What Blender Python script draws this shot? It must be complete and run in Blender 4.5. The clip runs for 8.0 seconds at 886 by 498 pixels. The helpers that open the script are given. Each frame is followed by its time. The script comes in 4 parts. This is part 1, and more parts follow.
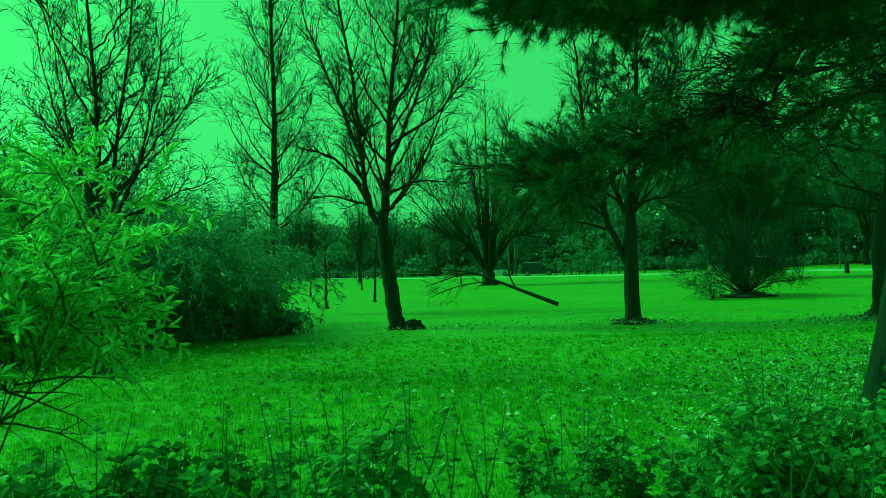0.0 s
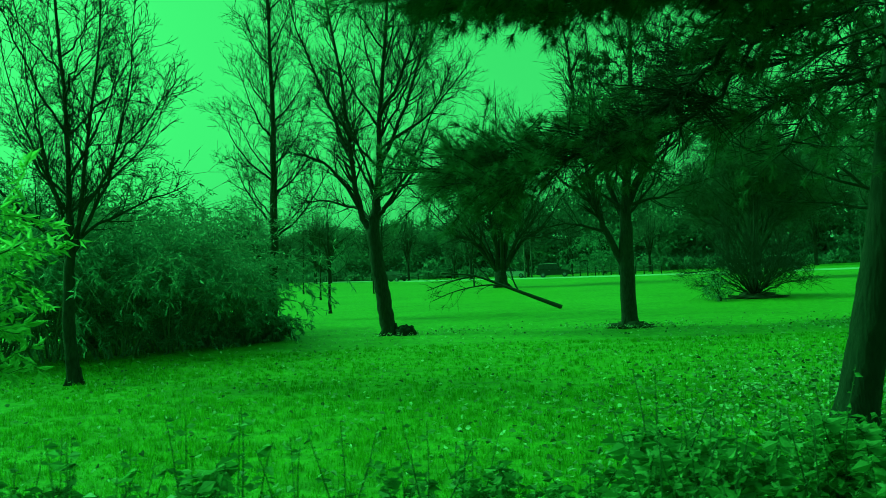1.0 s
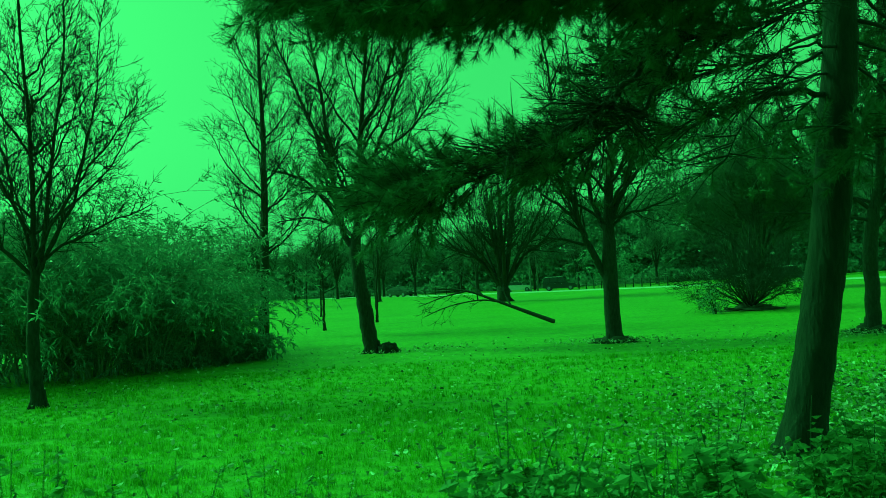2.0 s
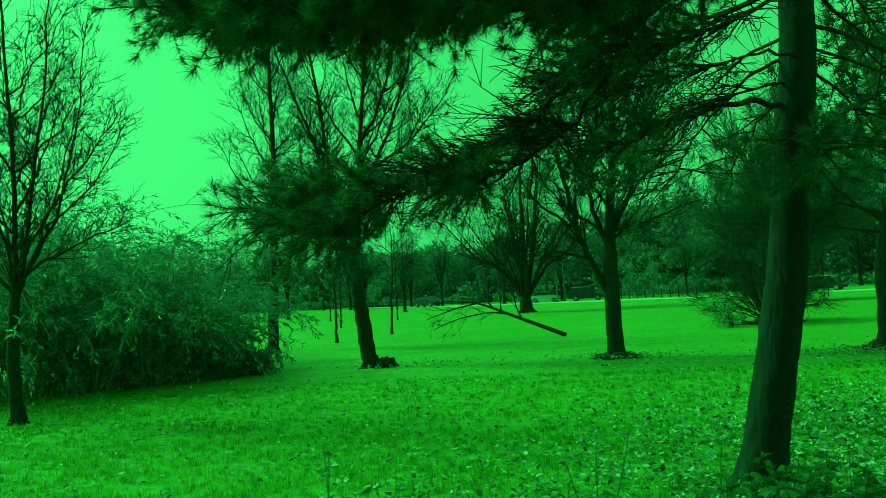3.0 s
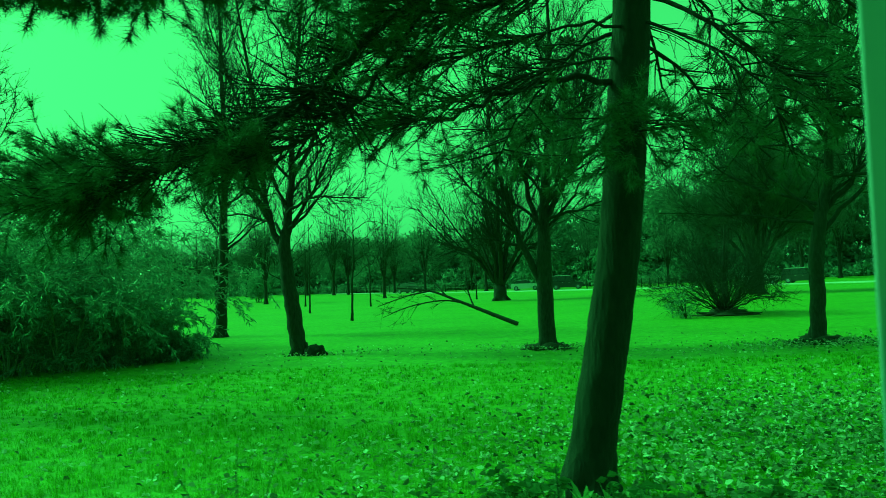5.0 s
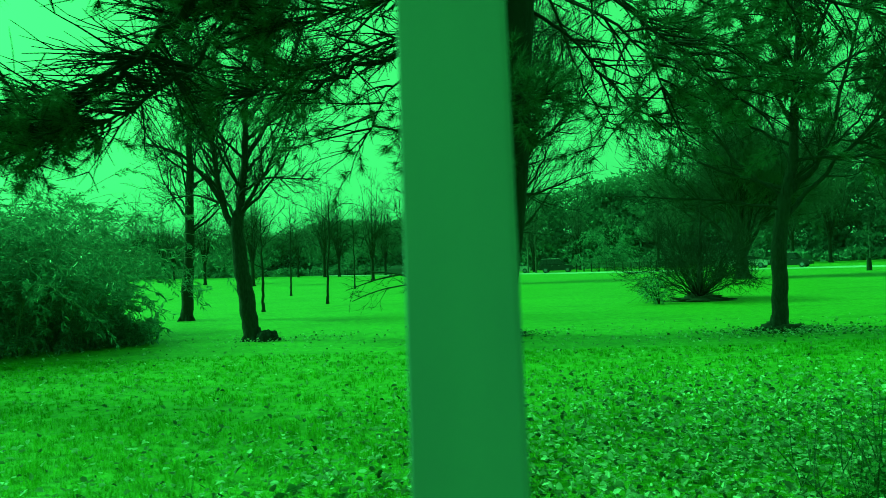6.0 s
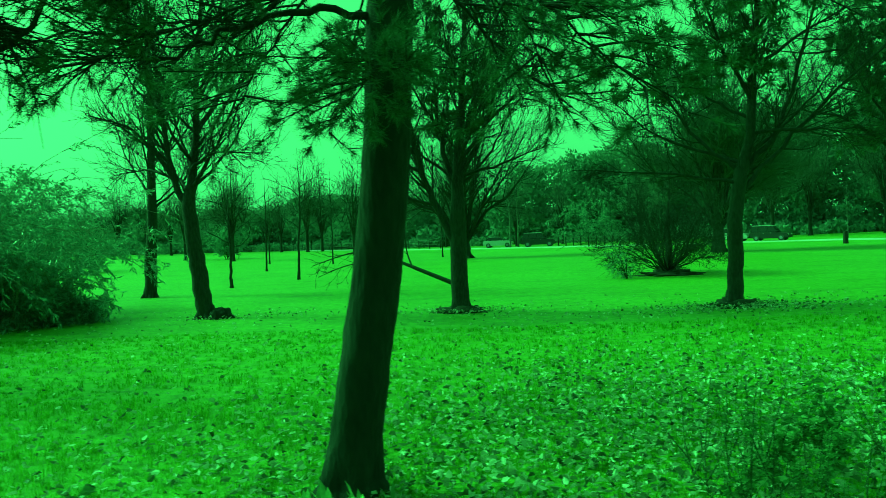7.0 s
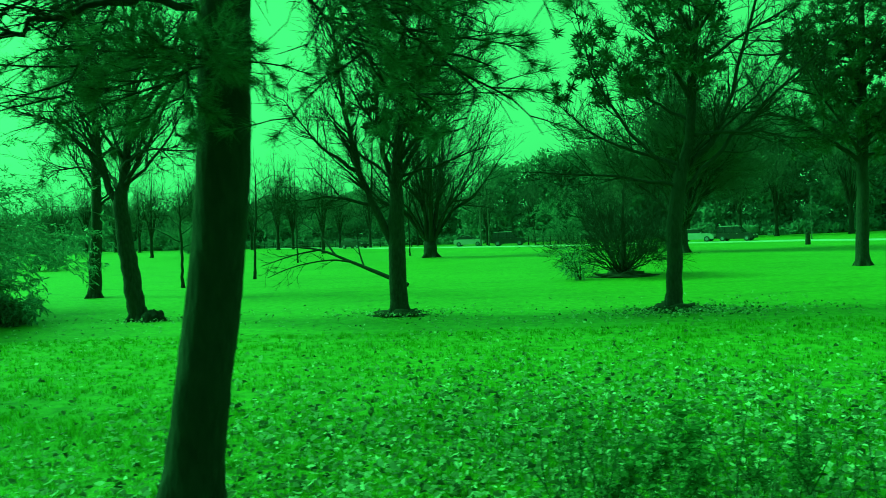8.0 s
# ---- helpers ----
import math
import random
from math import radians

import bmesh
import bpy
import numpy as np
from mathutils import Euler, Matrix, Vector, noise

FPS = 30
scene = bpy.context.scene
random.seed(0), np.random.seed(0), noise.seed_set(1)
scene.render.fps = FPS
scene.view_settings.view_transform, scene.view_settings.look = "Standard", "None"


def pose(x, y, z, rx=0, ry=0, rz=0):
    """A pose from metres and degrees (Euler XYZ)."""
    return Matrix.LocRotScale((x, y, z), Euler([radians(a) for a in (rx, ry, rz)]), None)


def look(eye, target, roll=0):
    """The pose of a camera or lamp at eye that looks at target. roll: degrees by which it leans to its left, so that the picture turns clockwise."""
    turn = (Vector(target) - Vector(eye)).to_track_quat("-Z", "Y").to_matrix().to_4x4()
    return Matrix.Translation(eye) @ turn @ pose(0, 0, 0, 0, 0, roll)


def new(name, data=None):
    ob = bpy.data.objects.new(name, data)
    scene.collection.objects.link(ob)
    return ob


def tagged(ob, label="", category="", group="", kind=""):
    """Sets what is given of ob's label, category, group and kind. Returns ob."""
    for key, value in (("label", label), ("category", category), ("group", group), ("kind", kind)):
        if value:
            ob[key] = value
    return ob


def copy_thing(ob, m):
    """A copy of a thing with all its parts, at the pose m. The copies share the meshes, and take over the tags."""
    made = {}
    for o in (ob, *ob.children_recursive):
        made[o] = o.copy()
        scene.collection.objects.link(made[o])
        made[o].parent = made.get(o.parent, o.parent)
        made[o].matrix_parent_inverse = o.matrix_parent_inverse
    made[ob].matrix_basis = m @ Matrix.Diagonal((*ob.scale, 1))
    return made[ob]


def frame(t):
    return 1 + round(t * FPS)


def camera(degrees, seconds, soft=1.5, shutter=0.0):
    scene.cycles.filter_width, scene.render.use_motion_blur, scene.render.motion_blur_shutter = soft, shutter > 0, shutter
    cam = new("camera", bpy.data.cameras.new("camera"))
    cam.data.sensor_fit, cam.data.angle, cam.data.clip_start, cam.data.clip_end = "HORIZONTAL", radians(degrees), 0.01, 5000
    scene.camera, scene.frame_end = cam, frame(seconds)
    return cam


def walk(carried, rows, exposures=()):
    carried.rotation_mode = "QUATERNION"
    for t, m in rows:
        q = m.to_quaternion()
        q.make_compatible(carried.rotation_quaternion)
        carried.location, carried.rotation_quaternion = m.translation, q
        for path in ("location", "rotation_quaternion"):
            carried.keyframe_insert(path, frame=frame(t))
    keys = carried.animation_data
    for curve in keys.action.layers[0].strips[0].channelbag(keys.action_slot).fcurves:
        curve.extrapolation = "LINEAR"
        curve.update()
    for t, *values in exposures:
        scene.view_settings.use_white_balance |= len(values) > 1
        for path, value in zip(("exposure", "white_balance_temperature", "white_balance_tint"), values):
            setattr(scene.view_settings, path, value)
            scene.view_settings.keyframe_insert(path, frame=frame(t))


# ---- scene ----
cam = camera(61.0, 8.0, 0.8, 0.3)
PATH = [
    (0, (0.774, 0.343, 1.594), (0.678, 2.34, 1.645), -2.1),
    (0.5, (1.099, 0.498, 1.626), (0.975, 2.493, 1.681), -2.7),
    (1, (1.511, 0.746, 1.628), (1.36, 2.74, 1.686), -2.7),
    (1.5, (1.864, 0.839, 1.626), (1.719, 2.832, 1.7), -3.3),
    (3, (3.07, 1.342, 1.702), (2.809, 3.321, 1.829), -3.4),
    (3.5, (3.462, 1.515, 1.723), (3.212, 3.495, 1.849), -4.0),
    (4, (3.807, 1.752, 1.655), (3.568, 3.734, 1.771), -3.4),
    (4.2, (3.889, 1.819, 1.656), (3.658, 3.803, 1.768), -3.2),
    (5.3, (4.801, 2.193, 1.641), (4.552, 4.176, 1.716), -2.5),
    (5.5, (4.99, 2.347, 1.649), (4.743, 4.331, 1.712), -2.7),
    (6, (5.401, 2.687, 1.66), (5.162, 4.672, 1.703), -2.3),
    (6.5, (5.723, 2.892, 1.661), (5.506, 4.88, 1.657), -2.5),
    (7, (6.11, 3.067, 1.662), (5.9, 5.056, 1.635), -2.5),
    (7.3, (6.383, 3.184, 1.711), (6.193, 5.174, 1.685), -2.4),
    (7.5, (6.449, 3.257, 1.716), (6.272, 5.249, 1.689), -2.3),
    (8, (6.922, 3.513, 1.711), (6.773, 5.508, 1.676), -2.2),
]
walk(cam, [(t, look(eye, target, roll)) for t, eye, target, roll in PATH],
     exposures=[(0, 0.12), (1.5, 0.16), (4.0, 0.28), (5.5, 0.43), (7.0, 0.58), (8.0, 0.55)])

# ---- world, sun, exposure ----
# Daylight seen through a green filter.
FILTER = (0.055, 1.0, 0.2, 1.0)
world = bpy.data.worlds.new("overcast_sky")
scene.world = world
world.use_nodes = True
wn = world.node_tree
wn.nodes.clear()
sky = wn.nodes.new("ShaderNodeTexSky")
sky.sky_type = "NISHITA"
sky.sun_disc = False
sky.sun_elevation, sky.sun_rotation = radians(40), radians(-74)
sky.air_density, sky.dust_density = 1.0, 6.0
bw = wn.nodes.new("ShaderNodeRGBToBW")
cloud = wn.nodes.new("ShaderNodeMix")
cloud.data_type = "RGBA"
cloud.inputs[0].default_value = 0.3
cloud.inputs[7].default_value = (14.2, 14.2, 14.2, 1)
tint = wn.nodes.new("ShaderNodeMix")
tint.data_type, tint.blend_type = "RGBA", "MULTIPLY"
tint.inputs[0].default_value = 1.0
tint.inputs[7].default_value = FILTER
bg = wn.nodes.new("ShaderNodeBackground")
bg.inputs["Strength"].default_value = 0.112
wout = wn.nodes.new("ShaderNodeOutputWorld")
wn.links.new(sky.outputs[0], bw.inputs[0])
wn.links.new(bw.outputs[0], cloud.inputs[6])
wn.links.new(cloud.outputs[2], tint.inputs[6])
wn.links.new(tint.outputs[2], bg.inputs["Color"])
wn.links.new(bg.outputs[0], wout.inputs[0])

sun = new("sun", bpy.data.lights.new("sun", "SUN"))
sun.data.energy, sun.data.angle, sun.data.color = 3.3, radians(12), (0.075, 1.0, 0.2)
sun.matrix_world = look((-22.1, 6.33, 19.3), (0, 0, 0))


# ---- materials ----
def shader(name):
    m = bpy.data.materials.new(name)
    m.use_nodes = True
    t = m.node_tree
    return m, t, t.nodes["Principled BSDF"]


def ramp(t, fac, stops):
    r = t.nodes.new("ShaderNodeValToRGB")
    while len(r.color_ramp.elements) < len(stops):
        r.color_ramp.elements.new(0.5)
    for e, (p, c) in zip(r.color_ramp.elements, stops):
        e.position, e.color = p, (*c, 1)
    t.links.new(fac, r.inputs[0])
    return r.outputs[0]


def noise_tex(t, scale, detail=4, stretch=None, world_space=True):
    co = t.nodes.new("ShaderNodeNewGeometry" if world_space else "ShaderNodeTexCoord")
    out = co.outputs["Position"] if world_space else co.outputs["Object"]
    if stretch:
        mp = t.nodes.new("ShaderNodeMapping")
        mp.inputs["Scale"].default_value = stretch
        t.links.new(out, mp.inputs[0])
        out = mp.outputs[0]
    n = t.nodes.new("ShaderNodeTexNoise")
    n.inputs["Scale"].default_value, n.inputs["Detail"].default_value = scale, detail
    t.links.new(out, n.inputs["Vector"])
    return n.outputs["Fac"]


def bump(t, b, height, strength, distance):
    bp = t.nodes.new("ShaderNodeBump")
    bp.inputs["Strength"].default_value, bp.inputs["Distance"].default_value = strength, distance
    t.links.new(height, bp.inputs["Height"])
    t.links.new(bp.outputs[0], b.inputs["Normal"])


def mixed(t, fac, a, b, blend="MIX"):
    m = t.nodes.new("ShaderNodeMix")
    m.data_type, m.blend_type = "RGBA", blend
    for key, v in ((0, fac), (6, a), (7, b)):
        if isinstance(v, (int, float)):
            m.inputs[key].default_value = v
        elif isinstance(v, tuple):
            m.inputs[key].default_value = (*v, 1)
        else:
            t.links.new(v, m.inputs[key])
    return m.outputs[2]


def bark_mat(name, dark, light, moss, scale=9.0):
    m, t, b = shader(name)
    grain = noise_tex(t, scale, 8, (3.0, 3.0, 0.9))
    blot = noise_tex(t, 2.3, 3)
    col = ramp(t, grain, [(0.32, dark), (0.68, light)])
    col = mixed(t, ramp(t, blot, [(0.5, (0, 0, 0)), (0.72, (0.6, 0.6, 0.6))]), col, moss)
    t.links.new(col, b.inputs["Base Color"])
    b.inputs["Roughness"].default_value = 0.9
    bump(t, b, grain, 0.9, 0.03)
    return m


def leaf_mat(name, colours, trans=0.35, rough=0.55, patchy=0.0, gloss=0.4):
    """Leaves: every island its own shade, some light passing through."""
    m, t, b = shader(name)
    g = t.nodes.new("ShaderNodeNewGeometry")
    n = len(colours)
    col = ramp(t, g.outputs["Random Per Island"], [(i / max(1, n - 1), c) for i, c in enumerate(colours)])
    vein = noise_tex(t, 60, 3)
    col = mixed(t, 0.35, col, ramp(t, vein, [(0.3, (0.45, 0.45, 0.45)), (0.7, (1, 1, 1))]), "MULTIPLY")
    if patchy:
        clump = noise_tex(t, 5.5, 4, (1, 1, 0.2))
        col = mixed(t, patchy, col, ramp(t, clump, [(0.34, (0.45, 0.5, 0.45)), (0.5, (0.95, 0.95, 0.95)), (0.66, (1.4, 1.3, 1.3))]), "MULTIPLY")
    t.links.new(col, b.inputs["Base Color"])
    b.inputs["Roughness"].default_value, b.inputs["Specular IOR Level"].default_value = rough, gloss
    tr = t.nodes.new("ShaderNodeBsdfTranslucent")
    t.links.new(col, tr.inputs["Color"])
    mx = t.nodes.new("ShaderNodeMixShader")
    mx.inputs[0].default_value = trans
    t.links.new(b.outputs[0], mx.inputs[1])
    t.links.new(tr.outputs[0], mx.inputs[2])
    t.links.new(mx.outputs[0], t.nodes["Material Output"].inputs["Surface"])
    return m


BARK = bark_mat("grey_bark", (0.007, 0.006, 0.005), (0.032, 0.028, 0.023), (0.02, 0.028, 0.013))
BARK_DARK = bark_mat("pine_bark", (0.004, 0.0035, 0.003), (0.015, 0.012, 0.0095), (0.008, 0.01, 0.007), 7.0)
TWIG = bark_mat("twig_bark", (0.012, 0.011, 0.01), (0.045, 0.04, 0.036), (0.025, 0.032, 0.018), 14.0)
PALETWIG = bark_mat("pale_twig_bark", (0.12, 0.12, 0.09), (0.3, 0.31, 0.24), (0.16, 0.2, 0.12), 14.0)
BIRCH = bark_mat("birch_bark", (0.05, 0.05, 0.045), (0.15, 0.15, 0.14), (0.07, 0.08, 0.06), 5.0)
# Twigs of far trees: bark paled to carry the haze of distance in its colour.
HAZYTWIG = bark_mat("haze_tinted_twig_bark", (0.05, 0.065, 0.055), (0.14, 0.17, 0.14), (0.08, 0.1, 0.07), 14.0)
NEEDLE = leaf_mat("pine_needles", [(0.04, 0.09, 0.042), (0.065, 0.15, 0.075), (0.11, 0.22, 0.12)], 0.4, 0.5)
SHRUB = leaf_mat("shrub_leaves", [(0.1, 0.21, 0.16), (0.17, 0.33, 0.25), (0.3, 0.5, 0.39)], 0.55, 0.36, 0.0, 0.5)
LIGHTLEAF = leaf_mat("young_leaves", [(0.22, 0.48, 0.12), (0.34, 0.66, 0.2), (0.5, 0.78, 0.34)], 0.55, 0.4)
WEED = leaf_mat("weed_leaves", [(0.06, 0.16, 0.05), (0.1, 0.25, 0.08), (0.14, 0.33, 0.11), (0.2, 0.42, 0.16), (0.36, 0.56, 0.28)], 0.55, 0.4)
DRYLEAF = leaf_mat("fallen_leaves", [(0.045, 0.075, 0.03), (0.11, 0.16, 0.075), (0.22, 0.29, 0.155), (0.36, 0.43, 0.27), (0.5, 0.57, 0.4), (0.64, 0.7, 0.54)], 0.25, 0.5)
# Distant leaves: pale and bluish, the air's haze put into their base colour.
HAZYLEAF = leaf_mat("haze_tinted_foliage", [(0.15, 0.25, 0.2), (0.18, 0.29, 0.23), (0.21, 0.33, 0.265)], 0.3, 0.9, 0.0, 0.05)
BLADE = leaf_mat("grass_blades", [(0.09, 0.3, 0.02), (0.13, 0.4, 0.03), (0.19, 0.5, 0.05)], 0.55, 0.6, 0.75, 0.15)


def ground_mat():
    m, t, b = shader("lawn")
    big = noise_tex(t, 0.16, 4)
    mid = noise_tex(t, 0.9, 5, (0.55, 1.3, 1))
    fine = noise_tex(t, 38, 5)
    col = ramp(t, fine, [(0.25, (0.07, 0.2, 0.014)), (0.5, (0.1, 0.29, 0.022)), (0.75, (0.135, 0.36, 0.036))])
    col = mixed(t, ramp(t, mid, [(0.5, (0, 0, 0)), (0.68, (0.6, 0.6, 0.6))]), col, (0.06, 0.16, 0.018))
    col = mixed(t, ramp(t, big, [(0.42, (0, 0, 0)), (0.66, (0.5, 0.5, 0.5))]), col, (0.13, 0.35, 0.03))
    clump = noise_tex(t, 5.5, 4, (1, 1, 0.2))
    col = mixed(t, 0.6, col, ramp(t, clump, [(0.36, (0.45, 0.5, 0.45)), (0.5, (0.95, 0.95, 0.95)), (0.66, (1.25, 1.2, 1.15))]), "MULTIPLY")
    t.links.new(col, b.inputs["Base Color"])
    b.inputs["Roughness"].default_value = 0.6
    b.inputs["Specular IOR Level"].default_value = 0.22
    bump(t, b, fine, 0.6, 0.03)
    return m


def plain_mat(name, a, c, scale, rough, bump_d=0.0, stretch=None, metal=0.0):
    m, t, b = shader(name)
    n = noise_tex(t, scale, 6, stretch)
    t.links.new(ramp(t, n, [(0.3, a), (0.7, c)]), b.inputs["Base Color"])
    b.inputs["Roughness"].default_value, b.inputs["Metallic"].default_value = rough, metal
    if bump_d:
        bump(t, b, n, 0.6, bump_d)
    return m


LAWN = ground_mat()
GRAVEL = plain_mat("pale_gravel", (0.34, 0.33, 0.30), (0.52, 0.5, 0.46), 30, 0.9, 0.01)
PAINT = plain_mat("post_paint", (0.17, 0.2, 0.27), (0.22, 0.255, 0.33), 3.0, 0.75, 0.002, (1, 1, 0.3))
STEEL = plain_mat("dark_steel", (0.05, 0.05, 0.05), (0.09, 0.09, 0.09), 20, 0.5, 0.0, None, 0.6)
DARKPAINT = plain_mat("dark_car_paint", (0.012, 0.012, 0.013), (0.02, 0.02, 0.022), 2, 0.5)
GREYPAINT = plain_mat("silver_car_paint", (0.42, 0.43, 0.44), (0.5, 0.5, 0.51), 2, 0.3, 0.0, None, 0.3)
CARGLASS = plain_mat("car_glass", (0.01, 0.012, 0.012), (0.015, 0.017, 0.017), 2, 0.06)
WEEDSTEM = plain_mat("weed_stalk", (0.02, 0.04, 0.016), (0.06, 0.1, 0.04), 12, 0.7)
SOIL = plain_mat("bark_mulch", (0.018, 0.016, 0.012), (0.06, 0.05, 0.035), 40, 0.95, 0.02)


# ---- mesh helpers ----
def from_arrays(name, verts, faces, material, smooth=False):
    """A mesh out of an (n, 3) array and a list of (m, k) face arrays."""
    me = bpy.data.meshes.new(name)
    verts = np.asarray(verts, dtype=np.float32).reshape(-1, 3)
    faces = [np.asarray(f, dtype=np.int32) for f in faces if len(f)]
    loops = np.concatenate([f.ravel() for f in faces])
    sizes = np.concatenate([np.full(len(f), f.shape[1], dtype=np.int32) for f in faces])
    me.vertices.add(len(verts))
    me.vertices.foreach_set("co", verts.ravel())
    me.loops.add(len(loops))
    me.loops.foreach_set("vertex_index", loops)
    me.polygons.add(len(sizes))
    me.polygons.foreach_set("loop_start", np.concatenate([[0], np.cumsum(sizes)[:-1]]).astype(np.int32))
    me.polygons.foreach_set("use_smooth", np.full(len(sizes), smooth))
    me.update(calc_edges=True)
    me.materials.append(material)
    return me


def place(name, me, parent=None, label="", kind=""):
    ob = new(name, me)
    ob.parent = parent
    return tagged(ob, label, kind=kind)


def part(name, bm, material, parent, label=""):
    me = bpy.data.meshes.new(name)
    bm.to_mesh(me)
    bm.free()
    me.materials.append(material)
    return place(name, me, parent, label)


def thing(name, at, label, category, group=""):
    ob = new(name)
    ob.empty_display_size = 0.2
    ob.location = at
    return tagged(ob, label, category, group)


def box(sx, sy, sz, at=(0, 0, 0), edge=0.006):
    bm = bmesh.new()
    bmesh.ops.create_cube(bm, size=1, matrix=Matrix.Translation(at) @ Matrix.Diagonal((sx, sy, sz, 1)))
    bmesh.ops.bevel(bm, geom=bm.edges[:], offset=edge, segments=2, affect="EDGES")
    return bm


class Tubes:
    """Tapered round branches, gathered and then built in one go."""

    def __init__(self):
        self.lots = {}

    def add(self, pts, radii, sides):
        self.lots.setdefault((len(pts), sides), []).append((pts, radii))

    def mesh(self, name, material):
        verts, faces, base = [], [], 0
        for (n, s), lot in self.lots.items():
            P = np.array([[tuple(p) for p in l[0]] for l in lot], dtype=float)
            R = np.array([l[1] for l in lot], dtype=float)
            T = np.gradient(P, axis=1)
            T /= np.linalg.norm(T, axis=2, keepdims=True) + 1e-9
            ref = np.where(np.abs(T[:, :1, 2:3]) > 0.8, np.array([[[1.0, 0, 0]]]), np.array([[[0, 0, 1.0]]]))
            U = np.cross(T, np.broadcast_to(ref, T.shape))
            U /= np.linalg.norm(U, axis=2, keepdims=True) + 1e-9
            V = np.cross(T, U)
            a = np.arange(s) * 2 * np.pi / s
            ring = U[:, :, None] * np.cos(a)[None, None, :, None] + V[:, :, None] * np.sin(a)[None, None, :, None]
            X = P[:, :, None] + ring * R[:, :, None, None]
            k = np.arange(len(lot))[:, None, None] * n * s + base
            i, j = np.arange(n - 1)[None, :, None] * s, np.arange(s)[None, None, :]
            j2 = (j + 1) % s
            q = np.stack([k + i + j, k + i + j2, k + i + s + j2, k + i + s + j], axis=-1)
            verts.append(X.reshape(-1, 3))
            faces.append(q.reshape(-1, 4))
            base += X.size // 3
        return from_arrays(name, np.concatenate(verts), faces, material, True)


def smooth_line(pts, steps):
    """A rounded line through the points, with steps pieces from each to the next."""
    pts = [Vector(p) for p in pts]
    ext = [2 * pts[0] - pts[1], *pts, 2 * pts[-1] - pts[-2]]
    out = []
    for i in range(1, len(ext) - 2):
        a, b, c, d = ext[i - 1], ext[i], ext[i + 1], ext[i + 2]
        for s in range(steps):
            u = s / steps
            out.append(0.5 * ((2 * b) + (c - a) * u + (2 * a - 5 * b + 4 * c - d) * u * u + (3 * b - a - 3 * c + d) * u ** 3))
    out.append(pts[-1])
    return out


def wander(rng, p, d, length, n, bend, lift):
    pts, d, step = [p.copy()], d.normalized(), length / (n - 1)
    for _ in range(n - 1):
        d = (d + Vector((rng.gauss(0, bend), rng.gauss(0, bend), rng.gauss(0, bend) + lift))).normalized()
        p = p + d * step
        pts.append(p)
    return pts


def side_way(rng, axis, angle):
    """A direction that leaves the axis by about that many degrees, to any side."""
    axis = axis.normalized()
    u = axis.orthogonal().normalized()
    v = axis.cross(u)
    a, b = rng.uniform(0, 2 * math.pi), radians(angle * rng.uniform(0.75, 1.25))
    return axis * math.cos(b) + (u * math.cos(a) + v * math.sin(a)) * math.sin(b)


def ramify(rng, line, r0, wood, twigs, cfg, first=0.25):
    """Side branches and twigs along a limb's line."""
    total = sum((line[i + 1] - line[i]).length for i in range(len(line) - 1))
    for _ in range(max(2, int(total * cfg["branches"]))):
        u = first + (1 - first) * rng.random() ** 0.85
        i = min(len(line) - 2, int(u * (len(line) - 1)))
        p, ax = line[i].lerp(line[i + 1], rng.random()), line[i + 1] - line[i]
        L = cfg["reach"] * rng.uniform(0.5, 1.15) * (1.25 - 0.7 * u)
        r = max(0.005, r0 * 0.4 * (1.1 - 0.75 * u))
        b = wander(rng, p, side_way(rng, ax, cfg["angle"]), L, 6, cfg["bend"], cfg["lift"])
        if cfg["plain"]:
            wood.add(b[::5] if L < 0.8 else [b[0], b[2], b[5]], [r, r * 0.25] if L < 0.8 else [r, r * 0.7, r * 0.25], 3)
        else:
            wood.add(b, [r * (1 - 0.75 * k / 5) for k in range(6)], 5)
        for _ in range(int(L * cfg["twigs"])):
            w = rng.uniform(0.15, 1)
            j = min(4, int(w * 5))
            q, ax2 = b[j].lerp(b[j + 1], rng.random()), b[j + 1] - b[j]
            l2 = cfg["twig"] * rng.uniform(0.5, 1.3)
            c = wander(rng, q, side_way(rng, ax2, cfg["angle"] * 0.95), l2, 4, cfg["bend"], cfg["lift"] * 0.8)
            if cfg["plain"]:
                twigs.add(c[::3], [0.0045 * cfg["stout"], 0.002 * cfg["stout"]], 3)
            else:
                twigs.add([c[0], c[1], c[3]], [0.0045 * cfg["stout"] * (1 - 0.6 * k / 3) for k in (0, 1, 3)], 3)
            for _ in range(cfg["tips"]):
                k = rng.randrange(0, 3)
                e = c[k].lerp(c[k + 1], rng.random())
                g = wander(rng, e, side_way(rng, c[k + 1] - c[k], cfg["angle"] * 0.9), l2 * rng.uniform(0.25, 0.6), 2, cfg["bend"], cfg["lift"])
                twigs.add(g, [q * cfg["stout"] for q in (0.0032, 0.002)], 3)


TREE = dict(branches=9, reach=0.85, angle=44, bend=0.10, lift=0.09, twigs=9, twig=0.36, tips=4, stout=1.0, plain=False)


def ground_z(x, y):
    far = max(0.0, min(y, 240.0) - 60) * 0.004 + max(0.0, min(-x, 120.0) - 10) * max(0.0, min(1.0, (y - 40) / 60)) * 0.006
    hollow = 0.15 * math.exp(-((x - 5.3) ** 2 / 7 + (y - 7.9) ** 2 / 5))
    return far - hollow + 0.025 * math.sin(x * 0.55 + 1) * math.sin(y * 0.43)


